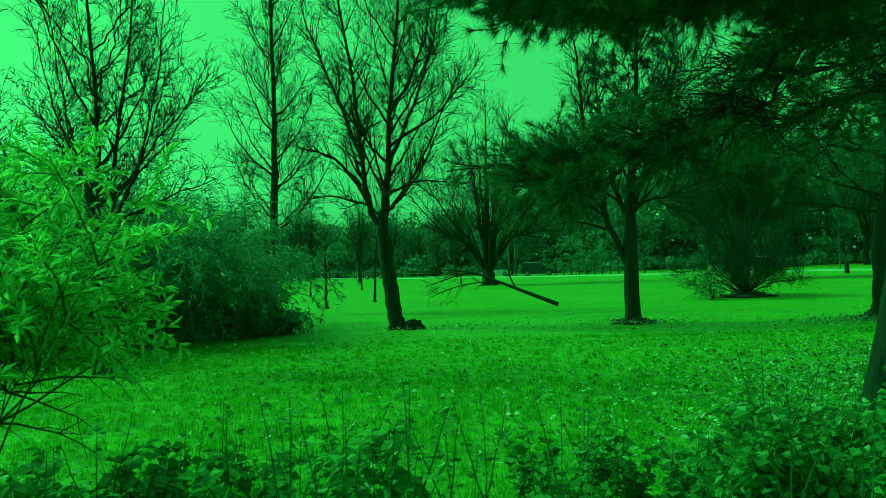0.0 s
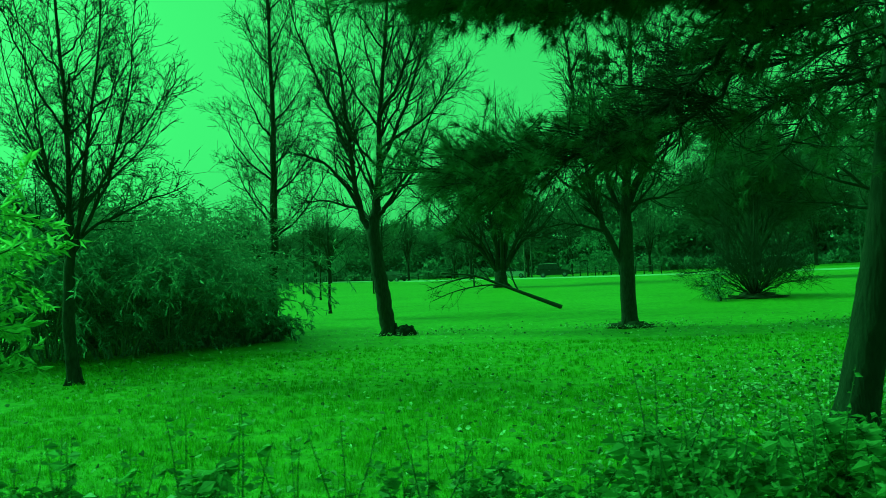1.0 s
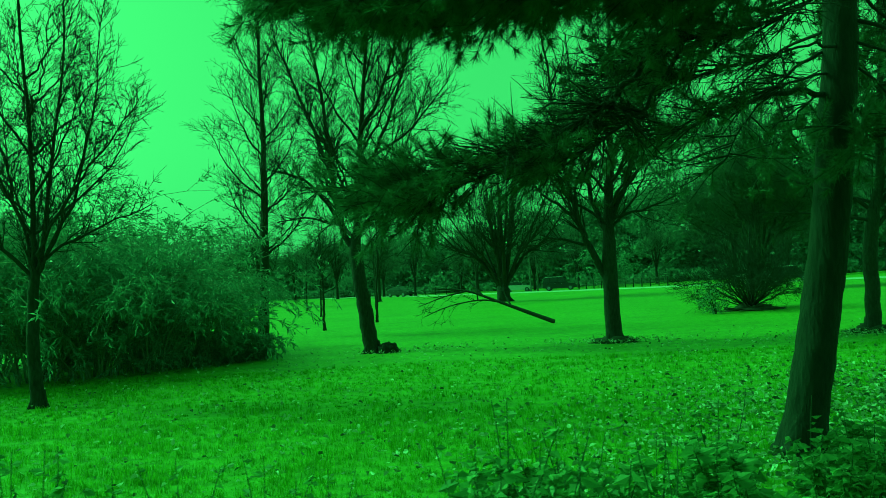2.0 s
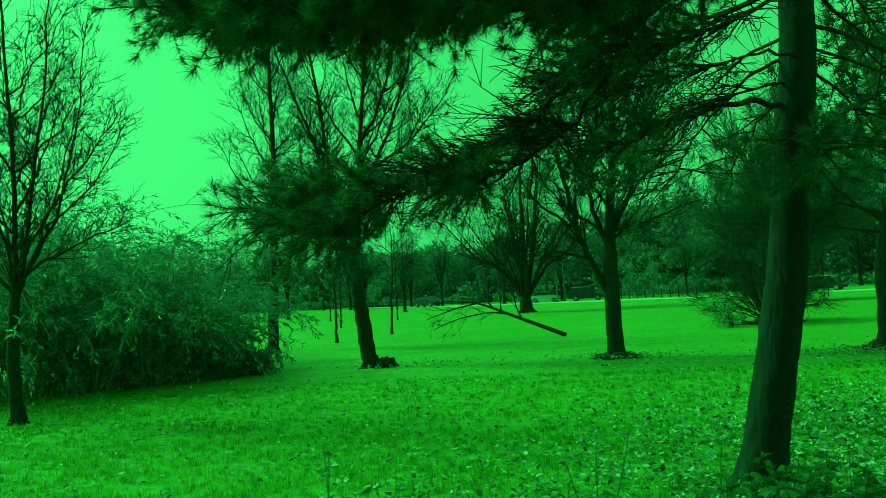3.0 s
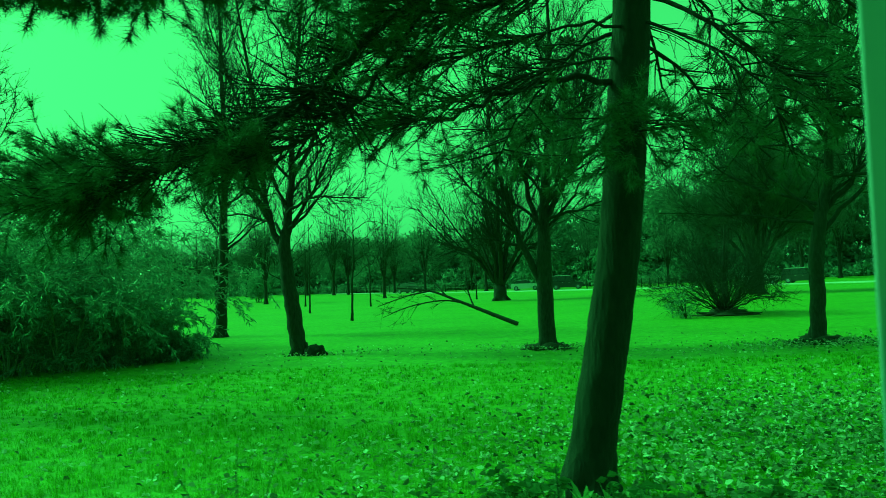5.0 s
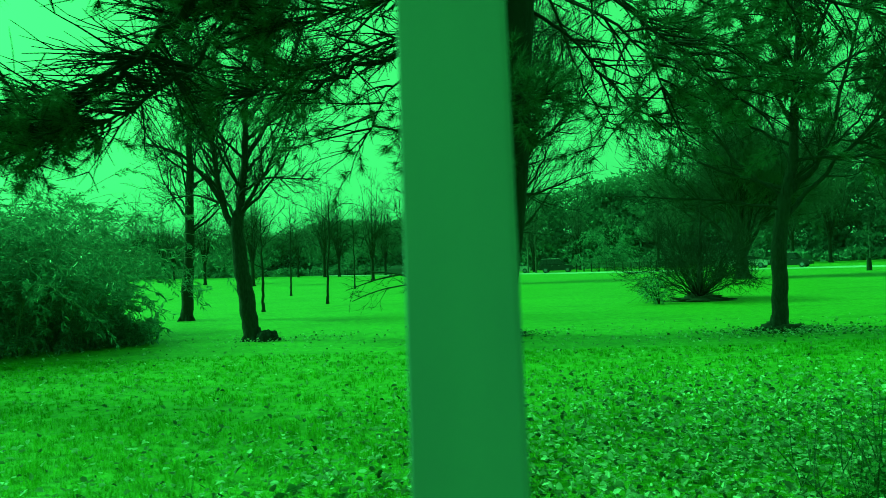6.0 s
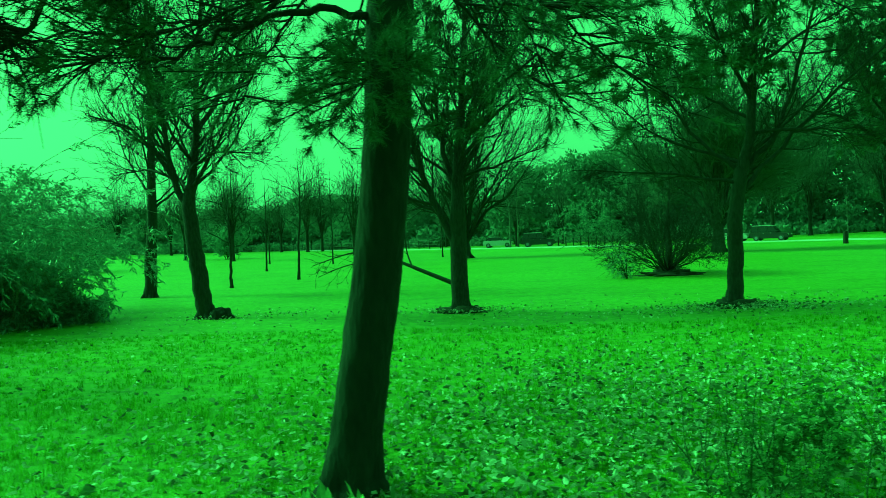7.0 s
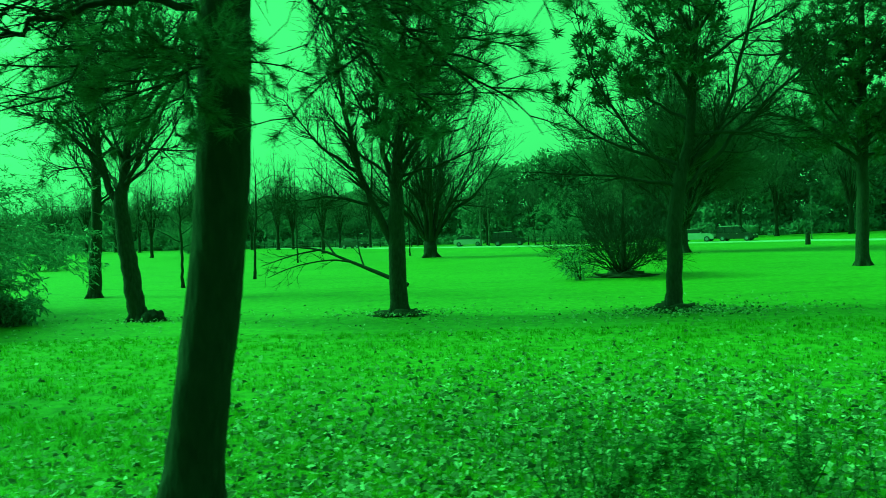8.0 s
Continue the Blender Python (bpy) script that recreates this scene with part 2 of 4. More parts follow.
def bare_tree(name, at, trunk, limbs, label, seed, cfg=None, material=None, group="", category="tree", size=1.0, lean=0.0, auto=None, twig_bark=None, needles=0, zone=(0, 99, 99, 0)):
    """trunk: rows x, y, z, radius from the tree's foot; limbs: rows of (radius, points); needles: tufts per metre of limb, within zone (lowest, highest, farthest from an axis at x);
    auto: further limbs as count, lowest, highest start, reach, rise and radius."""
    rng = random.Random(seed)
    cfg = dict(TREE, **(cfg or {}))
    material, twig_bark = material or BARK, twig_bark or TWIG
    root = thing(name, (at[0], at[1], ground_z(*at)), label, category, group)
    root.scale, root.rotation_euler = (size, size, size), (0, lean, 0)
    line = smooth_line([t[:3] for t in trunk], 5)
    rad = [r for i in range(len(trunk) - 1) for r in [trunk[i][3] + (trunk[i + 1][3] - trunk[i][3]) * s / 5 for s in range(5)]]
    rad.append(trunk[-1][3])
    line = [p + Vector((rng.gauss(0, 0.008), rng.gauss(0, 0.008), 0)) for p in line]
    if auto:
        count, z0, z1, reach, rise, ra = auto
        limbs = list(limbs)
        for k in range(count):
            u = (k + rng.random()) / count
            z = z0 + (z1 - z0) * u
            p = min(line, key=lambda q: abs(q.z - z))
            a = k * 2.4 + rng.uniform(-0.5, 0.5)
            d = Vector((math.cos(a), math.sin(a), 0)) * reach * (1.1 - 0.6 * u) * rng.uniform(0.6, 1.1)
            h = rise * (1.1 - 0.4 * u) * rng.uniform(0.6, 1.15)
            limbs.append((ra * (1.1 - 0.5 * u), [p, p + d * 0.4 + Vector((0, 0, h * 0.28)), p + d * 0.78 + Vector((0, 0, h * 0.65)), p + d + Vector((0, 0, h))]))
    stem = Tubes()
    stem.add([line[0] - Vector((0, 0, 0.12)), *line], [rad[0] * 1.3, rad[0] * 1.14, *rad[1:]], 12)
    for k in range(5):
        a = k * 1.257 + rng.uniform(-0.3, 0.3)
        d = Vector((math.cos(a), math.sin(a), 0))
        stem.add([Vector((0, 0, 0.22)) + d * rad[0] * 0.5, Vector((0, 0, 0.08)) + d * rad[0] * 0.85, Vector((0, 0, 0.0)) + d * rad[0] * 1.3,
                  Vector((0, 0, -0.08)) + d * rad[0] * 1.9], [rad[0] * 0.45, rad[0] * 0.36, rad[0] * 0.3, rad[0] * 0.12], 6)
    wood, fine = stem, Tubes()
    wood.add([line[-1] + Vector((0, 0, 0.3 * k)) for k in range(3)], [rad[-1], rad[-1] * 0.6, 0.004], 5)
    ramify(rng, line[len(line) // 3:], rad[-1] * 2, wood, fine, cfg, 0.1)
    trunk_ob = place("trunk", stem.mesh("trunk", material), root)
    place("crown", fine.mesh("crown", twig_bark), trunk_ob, kind="stuff")
    for r, pts in limbs:
        l = smooth_line(pts, 4)
        l = [l[0]] + [p + Vector((rng.gauss(0, 0.015), rng.gauss(0, 0.02), rng.gauss(0, 0.015))) for p in l[1:]]
        wood, fine = Tubes(), Tubes()
        wood.add(l, [max(0.006, r * (1 - 0.85 * k / (len(l) - 1))) for k in range(len(l))], 8)
        ramify(rng, l, r, wood if r > 0.025 else fine, fine, cfg)
        limb = place("limb", wood.mesh("limb", material), root)
        place("spray", fine.mesh("spray", twig_bark), limb, kind="stuff")
        if needles:
            rn = np.random.default_rng(seed + len(root.children))
            along = np.array([tuple(p) for p in l])
            n = int(needles * np.linalg.norm(np.diff(along, axis=0), axis=1).sum())
            u = np.clip(rn.uniform(0.15, 1, n) * (len(along) - 1), 0, len(along) - 1.001)
            c = along[u.astype(int)] * (1 - u % 1)[:, None] + along[u.astype(int) + 1] * (u % 1)[:, None] + rn.normal(0, 1, (n, 3)) * (0.3, 0.3, 0.16)
            c = c[(c[:, 2] > zone[0]) & (c[:, 2] < zone[1]) & (np.hypot(c[:, 0] - zone[3], c[:, 1]) < zone[2])]
            if not len(c):
                continue
            P = np.repeat(c, 40, axis=0)
            V, F = leaf_arrays(P, rn.normal(size=P.shape) + (0, 0, 0.3), rn.uniform(0.08, 0.16, len(P)), rn, wide=0.12)
            place("needles", from_arrays("needles", V, [F], NEEDLE), limb, "dark green needles", "stuff")
    return root


def leaf_arrays(P, D, size, rng_np, fold=0.25, wide=0.4, flat=0.0):
    """Folded pointed leaves at P, pointing along D: arrays of vertices and triangles."""
    n = len(P)
    D = D / (np.linalg.norm(D, axis=1, keepdims=True) + 1e-9)
    ref = rng_np.normal(size=(n, 3)) + np.array([[0, 0, flat]])
    S = np.cross(D, ref)
    S /= np.linalg.norm(S, axis=1, keepdims=True) + 1e-9
    N = np.cross(S, D)
    L = np.broadcast_to(np.asarray(size, dtype=float), (n,))[:, None]
    mid = P + D * L * 0.45
    a, e = P, P + D * L - N * L * 0.12
    l = mid + S * L * wide * 0.5 + N * L * fold * 0.4
    r = mid - S * L * wide * 0.5 + N * L * fold * 0.4
    V = np.stack([a, l, e, r], axis=1).reshape(-1, 3)
    k = np.arange(n)[:, None] * 4
    return V, np.concatenate([k + np.array([[0, 2, 1]]), k + np.array([[0, 3, 2]])])


def curled_leaves(P, D, size, rng_np):
    """Six-cornered curled leaves lying about: arrays of vertices and quads."""
    n = len(P)
    D = D / (np.linalg.norm(D, axis=1, keepdims=True) + 1e-9)
    S = np.cross(D, rng_np.normal(size=(n, 3)) * 0.45 + np.array([[0, 0, 1.0]]))
    S /= np.linalg.norm(S, axis=1, keepdims=True) + 1e-9
    N, L = np.cross(S, D), size[:, None]
    curl, w = rng_np.uniform(-0.25, 0.45, (n, 1)), rng_np.uniform(0.2, 0.36, (n, 1))
    up = N * L * curl
    rows = [P, P + D * L * 0.3 + S * L * w + up * 0.8, P + D * L * 0.7 + S * L * w * 0.8 + up, P + D * L - up * 0.5,
            P + D * L * 0.7 - S * L * w * 0.8 + up * 0.7, P + D * L * 0.3 - S * L * w + up]
    k = np.arange(n)[:, None] * 6
    return np.stack(rows, axis=1).reshape(-1, 3), np.concatenate([k + np.array([[0, 3, 2, 1]]), k + np.array([[0, 5, 4, 3]])])


# ---- ground ----
def spread(lo, hi, step, far):
    inner = list(np.arange(lo, hi + step, step))
    a, b, s = lo, hi, step
    left, right = [], []
    while b < far:
        s *= 1.5
        a, b = a - s, b + s
        left.append(a)
        right.append(b)
    return left[::-1] + inner + right


gx, gy = spread(-16, 26, 0.6, 2400), spread(-4, 44, 0.6, 2400)
GV = np.array([(x, y, ground_z(x, y)) for y in gy for x in gx])
w = len(gx)
i, j = np.meshgrid(np.arange(w - 1), np.arange(len(gy) - 1))
c = (j * w + i).ravel()
ground = place("ground", from_arrays("ground", GV, [np.stack([c, c + 1, c + w + 1, c + w], axis=1)], LAWN, True))
tagged(ground, "short green park lawn, gently rising", "lawn", kind="structure")


def strip(name, pts, width, material, label, category):
    line = smooth_line([(x, y, 0) for x, y in pts], 8)
    bm = bmesh.new()
    rows = []
    for k, p in enumerate(line):
        t = (line[min(k + 1, len(line) - 1)] - line[max(k - 1, 0)]).normalized()
        s = Vector((-t.y, t.x, 0))
        row = []
        for m in (-0.5, -0.46, 0, 0.46, 0.5):
            q = p + s * m * width
            row.append(bm.verts.new((q.x, q.y, ground_z(q.x, q.y) + (0.03 if abs(m) < 0.48 else -0.05))))
        rows.append(row)
    for a, b in zip(rows, rows[1:]):
        for k in range(4):
            bm.faces.new((a[k], a[k + 1], b[k + 1], b[k]))
    ob = part(name, bm, material, None)
    return tagged(ob, label, category, kind="structure")


strip("road", [(-160, 230), (-60, 172), (-29, 139), (-8, 112), (6, 96), (15, 87), (26, 79.5), (34, 73.5), (48, 60), (110, 30)], 4.2, GRAVEL, "pale narrow road along the park's far edge", "road")

# ---- trees ----
# the leaning forked tree with a stump at its foot
bare_tree("deciduous_tree", (-1.48, 20.38),
          [(0, 0, 0, 0.15), (-0.1, 0, 0.65, 0.145), (-0.2, 0, 1.33, 0.135), (-0.26, 0, 1.97, 0.12), (-0.2, 0.05, 2.6, 0.075), (-0.15, 0.1, 3.25, 0.06),
           (-0.11, 0.1, 4.3, 0.045), (0.1, 0.1, 6.45, 0.026), (0.2, 0.1, 8.6, 0.015)],
          [(0.07, [(-0.26, 0, 1.85), (-0.5, 0, 2.4), (-0.63, -0.1, 3.25), (-0.72, -0.1, 4.3), (-1.07, -0.1, 6.45), (-1.4, 0, 8.2)]),
           (0.05, [(-0.2, 0, 2.3), (0.05, -0.2, 2.5), (0.52, -0.3, 3.25), (1.33, -0.4, 5.0)]),
           (0.05, [(-0.5, 0, 2.4), (-0.98, -0.3, 3.2), (-1.8, -0.5, 3.55)]),
           (0.035, [(-0.2, 0, 2.6), (0.4, -0.5, 2.8), (1.5, -0.8, 2.75)]),
           (0.04, [(-0.25, 0, 2.2), (-0.7, 0.4, 2.5), (-1.5, 0.8, 2.7), (-2.1, 1.0, 2.65)]),
           (0.05, [(-0.15, 0.1, 3.2), (0.2, 0.6, 4.2), (0.7, 0.9, 5.8), (0.9, 1.0, 7.2)]),
           (0.045, [(-0.6, -0.1, 3.3), (-1.1, 0.3, 4.4), (-1.7, 0.5, 5.8), (-2.0, 0.5, 6.9)]),
           (0.04, [(-0.12, 0.1, 4.2), (0.5, -0.3, 5.2), (0.9, -0.5, 6.8)]),
           (0.035, [(-0.1, 0.1, 3.6), (0.9, 0.2, 4.3), (1.6, 0.3, 5.2)])],
          "bare grey-barked tree, leaning and forked low, on the lawn", 11, size=1.375, lean=0.02, auto=(16, 2.1, 6.5, 1.5, 1.9, 0.03))

# the straight slim one
limbs_b = []
rb = random.Random(5)
for k in range(19):
    z = 1.9 + k * 0.34
    a = k * 2.4 + rb.uniform(-0.4, 0.4)
    L = 1.55 - 0.05 * k + rb.uniform(-0.2, 0.2)
    d = Vector((math.cos(a), math.sin(a), 0))
    p = Vector((0.09, 0, z))
    limbs_b.append((0.032 - 0.0008 * k, [p, p + d * L * 0.45 + Vector((0, 0, L * 0.42)), p + d * L * 0.85 + Vector((0, 0, L * 1.1))]))
bare_tree("deciduous_tree", (-7.29, 28.92),
          [(0, 0, 0, 0.135), (0.03, 0, 0.8, 0.125), (0.09, 0, 2.4, 0.095), (0.11, 0, 5.0, 0.055), (0.05, 0, 7.5, 0.03), (0.0, 0, 9.8, 0.012)],
          limbs_b, "tall slim bare tree with one straight grey trunk", 12, dict(branches=7, reach=0.8, twigs=8, twig=0.35), size=1.64, lean=0.02, auto=(16, 1.8, 7.0, 1.3, 1.5, 0.022))

# the dark one with a low side stem
bare_tree("deciduous_tree", (4.67, 20.0),
          [(0, 0, 0, 0.15), (0, 0, 0.5, 0.14), (0, 0, 1.44, 0.13), (0.06, 0, 2.34, 0.085), (0.18, 0, 3.7, 0.055), (0.27, 0, 5.0, 0.035), (0.3, 0, 7.4, 0.012)],
          [(0.07, [(-0.02, 0, 1.0), (-0.3, 0, 1.7), (-0.51, -0.1, 2.25), (-0.7, -0.15, 3.2), (-0.85, -0.2, 4.6), (-1.0, -0.2, 6.2)]),
           (0.06, [(0.03, 0, 1.9), (-0.2, 0.3, 2.6), (-0.35, 0.5, 3.8), (-0.45, 0.6, 5.8)]),
           (0.055, [(0.04, 0, 2.1), (0.45, 0.2, 2.9), (0.8, 0.3, 4.0), (1.1, 0.3, 5.5)]),
           (0.04, [(0.06, 0, 2.4), (0.6, -0.3, 3.0), (1.25, -0.5, 3.6), (1.7, -0.6, 4.3)]),
           (0.03, [(-0.35, 0, 1.75), (-0.9, -0.1, 1.9), (-1.6, -0.2, 1.85)]),
           (0.035, [(-0.55, -0.1, 2.3), (-1.1, -0.2, 2.7), (-1.6, -0.4, 3.4)]),
           (0.035, [(0.1, 0, 2.8), (0.5, -0.7, 3.5), (0.7, -1.0, 4.5)]),
           (0.035, [(0.15, 0, 3.3), (0.9, 0.5, 4.2), (1.3, 0.7, 5.4)]),
           (0.03, [(0.08, 0, 2.2), (0.8, -0.1, 2.35), (1.5, -0.2, 2.6)])],
          "dark-trunked tree with a low side stem and evergreen clumps", 13, dict(branches=9), size=1.4, auto=(14, 1.7, 5.0, 1.5, 2.0, 0.03), needles=9, zone=(2.9, 5.2, 0.7, 0))

# the one with long branches rising to one side
bare_tree("deciduous_tree", (10.43, 19.15),
          [(0, 0, 0, 0.125), (0.03, 0, 0.5, 0.115), (0.05, 0, 1.24, 0.11), (0.13, 0, 1.83, 0.10), (0.3, 0, 2.5, 0.07), (0.4, 0, 3.76, 0.055), (0.5, 0, 4.6, 0.045), (0.6, 0, 7.2, 0.012)],
          [(0.04, [(0.1, 0, 1.6), (0.6, 0, 2.15), (1.25, -0.1, 2.8), (2.3, -0.2, 3.85), (2.9, -0.2, 4.5)]),
           (0.05, [(0.2, 0, 2.0), (0.6, 0, 2.4), (0.88, 0, 3.1), (1.35, 0, 4.7), (1.5, 0, 6.0)]),
           (0.03, [(0.12, 0, 1.8), (-0.83, -0.2, 1.95), (-2.3, -0.3, 2.1)]),
           (0.035, [(0.15, 0, 1.95), (-0.5, 0.1, 2.6), (-1.0, 0.2, 3.5), (-1.3, 0.2, 4.6)]),
           (0.03, [(0.3, 0, 2.5), (1.0, -0.3, 2.5), (1.7, -0.5, 2.35)]),
           (0.035, [(0.35, 0, 3.0), (-0.2, -0.3, 3.9), (-0.6, -0.5, 5.2)]),
           (0.035, [(0.38, 0, 3.4), (1.2, 0.2, 4.0), (2.0, 0.3, 4.4)]),
           (0.03, [(0.15, 0, 2.1), (-0.9, 0.5, 2.6), (-1.6, 0.8, 3.3)]),
           (0.03, [(0.4, 0, 3.9), (0.8, -0.5, 4.8), (1.0, -0.8, 6.0)])],
          "dark tree with long straight branches and an evergreen top", 14, dict(branches=7, twigs=8), size=1.41, auto=(8, 2.2, 5.0, 1.4, 1.8, 0.026), needles=17, zone=(3.1, 6.5, 1.6, -0.8))

# the many-stemmed one beside the shrubbery
bare_tree("deciduous_tree", (-5.67, 12.84),
          [(0, 0, 0, 0.085), (-0.05, 0, 0.5, 0.078), (-0.07, 0, 0.98, 0.075), (-0.03, 0, 1.6, 0.062), (-0.04, 0, 2.2, 0.034), (-0.06, 0, 3.46, 0.026), (-0.16, 0, 4.5, 0.02), (-0.3, 0, 6.6, 0.01)],
          [(0.03, [(-0.04, 0, 1.5), (-0.11, 0, 2.08), (-0.36, 0, 2.9), (-0.5, 0, 3.6), (-0.8, 0, 5.2)]),
           (0.034, [(-0.02, 0, 1.55), (0.1, 0, 2.2), (0.25, 0, 3.46), (0.4, 0, 4.84), (0.5, 0, 6.2)]),
           (0.026, [(-0.02, 0, 1.6), (0.16, -0.1, 2.08), (0.74, -0.2, 2.9), (1.1, -0.2, 3.3), (1.5, -0.2, 3.8)]),
           (0.03, [(0.0, 0, 1.6), (0.2, 0, 1.95), (0.85, 0.1, 2.3), (1.5, 0.1, 2.55)]),
           (0.026, [(-0.03, 0, 1.6), (-0.3, 0.3, 2.1), (-0.7, 0.5, 3.1), (-0.9, 0.6, 4.4)]),
           (0.026, [(-0.02, 0, 1.7), (0.3, 0.3, 2.6), (0.55, 0.4, 3.8), (0.75, 0.4, 5.4)]),
           (0.03, [(-0.03, 0, 1.65), (-0.4, -0.2, 2.1), (-1.0, -0.4, 2.8), (-1.4, -0.4, 3.6)])],
          "slender bare tree whose trunk splits into steep stems", 15, dict(branches=9, reach=0.6, twig=0.28, twigs=10), size=1.305, lean=0.02, auto=(14, 1.5, 4.5, 1.5, 1.9, 0.022))

# the far right one
bare_tree("deciduous_tree", (20.5, 32.8),
          [(0, 0, 0, 0.125), (0.02, 0, 1.0, 0.115), (0.05, 0, 2.5, 0.10), (0.1, 0, 4.5, 0.07), (0.1, 0, 7.5, 0.012)],
          [(0.05, [(0.04, 0, 2.0), (-0.8, 0, 2.7), (-1.6, -0.2, 3.0), (-2.6, -0.3, 3.1)]),
           (0.05, [(0.05, 0, 2.4), (0.9, 0, 3.2), (1.5, 0, 4.6)]),
           (0.045, [(0.06, 0, 3.0), (-0.6, 0.4, 4.0), (-1.1, 0.5, 5.4)]),
           (0.04, [(0.1, 0, 4.05), (-0.9, -0.1, 4.25), (-1.9, -0.2, 4.2), (-2.9, -0.3, 4.35)]),
           (0.035, [(0.1, 0, 4.3), (-0.8, 0.1, 4.6), (-1.7, 0.2, 4.55), (-2.6, 0.2, 4.75)]),
           (0.04, [(0.07, 0, 3.4), (0.4, -0.6, 4.4), (0.6, -0.9, 5.8)]),
           (0.04, [(0.05, 0, 2.2), (-0.7, -0.6, 2.9), (-1.5, -1.0, 3.9)])],
          "dark needle-covered tree with level limbs, well back on the lawn", 16, dict(branches=6), size=1.9, auto=(24, 2.3, 6.8, 2.1, 0.5, 0.03), needles=24, zone=(0, 99, 1.35, 0))


def many_stemmed(name, at, count, height, width, foot, label, seed, cfg, category="tree", r=0.05, size=1.0, low=0, twig_bark=None):
    rs = random.Random(seed)
    limbs = []
    for k in range(count):
        a = k * 2.4 + rs.uniform(-0.3, 0.3)
        s = width * rs.uniform(0.25, 1.0)
        h = height * rs.uniform(0.7, 1.0) * (1.12 - 0.45 * s / width)
        d = Vector((math.cos(a), math.sin(a), 0))
        limbs.append((r * rs.uniform(0.6, 1.1), [d * foot[3] * 0.5 + Vector((0, 0, foot[2] * 0.7)), d * (0.12 + s * 0.25) + Vector((0, 0, foot[2] + h * 0.22)),
                                                 d * s * 0.6 + Vector((0, 0, h * 0.6)), d * s + Vector((0, 0, h))]))
    for k in range(low):
        a = k * 2.4 + 1.0 + rs.uniform(-0.3, 0.3)
        s, h = width * rs.uniform(0.6, 1.05), height * rs.uniform(0.15, 0.4)
        d = Vector((math.cos(a), math.sin(a), 0))
        limbs.append((r * 0.7, [d * foot[3] * 0.5 + Vector((0, 0, foot[2] * 0.4)), d * s * 0.35 + Vector((0, 0, h * 0.5)), d * s * 0.75 + Vector((0, 0, h * 0.9)), d * s + Vector((0, 0, h * 0.85))]))
    trunk = [(0, 0, 0, foot[3]), (0, 0, foot[2] * 0.5, foot[3] * 0.95), (0, 0, foot[2], foot[3] * 0.8), (0.05, 0, height * 0.5, foot[3] * 0.25), (0.1, 0, height * 0.95, 0.01)]
    return bare_tree(name, at, trunk, limbs, label, seed, cfg, category=category, size=size, twig_bark=twig_bark)


many_stemmed("deciduous_tree", (1.46, 63.1), 14, 6.6, 2.6, (0, 0, 0.75, 0.22), "bare tree with many stems fanning from a short stout trunk", 17, dict(branches=6, reach=1.3, twigs=5, twig=0.6, tips=4), r=0.07, size=2.5)
many_stemmed("bare_shrub", (11.3, 30.9), 13, 2.3, 1.5, (0, 0, 0.12, 0.13), "large bare shrub with fine twigs, splayed from a broad foot", 18, dict(branches=8, reach=0.7, twigs=8, twig=0.4, tips=4), "shrub", r=0.028, size=1.6, low=22)

many_stemmed("deciduous_tree", (18.8, 53.5), 16, 5.6, 2.7, (0, 0, 0.8, 0.16), "broad bare tree, hazy with fine twigs, across the lawn", 19, dict(branches=7, reach=1.2, twigs=10, twig=0.65, tips=4, stout=2.0), r=0.05, size=2.55, twig_bark=HAZYTWIG)

# saplings
for k, (x, y, h, lean) in enumerate([(-6.08, 33.5, 2.3, 0.0), (-4.58, 38.1, 3.0, 0.12), (-11.0, 52.0, 3.2, 0.05), (-1.0, 70.0, 4.2, -0.05), (-9.0, 62.0, 3.8, 0.0), (-17, 70, 3.6, 0.1)]):
    rs = random.Random(40 + k)
    limbs = [(0.014, [(lean * z / h, 0, z), (lean + s * rs.uniform(0.3, 0.5), rs.uniform(-0.3, 0.3), z + 0.3), (lean + s * rs.uniform(0.6, 1.0), rs.uniform(-0.5, 0.5), z + rs.uniform(0.2, 0.7))])
             for z, s in [(h * (0.4 + 0.07 * m), (-1) ** m) for m in range(7)]]
    bare_tree("sapling", (x, y), [(0, 0, 0, 0.035), (lean * 0.3, 0, h * 0.3, 0.032), (lean, 0, h * 0.7, 0.022), (lean, 0, h, 0.006)], limbs,
              "thin young bare sapling on the lawn", 50 + k, dict(branches=6, reach=0.5, twigs=5, twig=0.25, tips=1), group="saplings on the lawn", category="tree", size=1.75)

# background trees: a few built, then repeated along the wood's edge
back = []
for k, (x, y) in enumerate([(-14, 92), (-26, 84), (-38, 98)]):
    t = many_stemmed("distant_tree", (x, y), 9, 7.5, 2.0, (0, 0, 2.2, 0.12), "bare thin-twigged tree at the wood's edge", 70 + k, dict(branches=4, reach=1.5, twigs=4, twig=0.7, tips=1, stout=2.6, plain=True), r=0.06, size=1.7, twig_bark=HAZYTWIG)
    tagged(t, group="trees at the wood's edge")
    back.append(t)
rs = random.Random(90)
for k in range(34):
    x = -120 + k * 6.2 + rs.uniform(-2.5, 2.5)
    y = max(84, 112 - 0.55 * x) + rs.uniform(-4, 12)
    cp = copy_thing(back[k % 3], Matrix.Translation((x, y, ground_z(x, y))) @ Matrix.Rotation(rs.uniform(0, 6.28), 4, "Z"))
    s = rs.uniform(1.3, 2.0) * (1.25 if x > 30 or x < -8 else 1)
    cp.scale = (s, s, s * rs.uniform(0.9, 1.1))
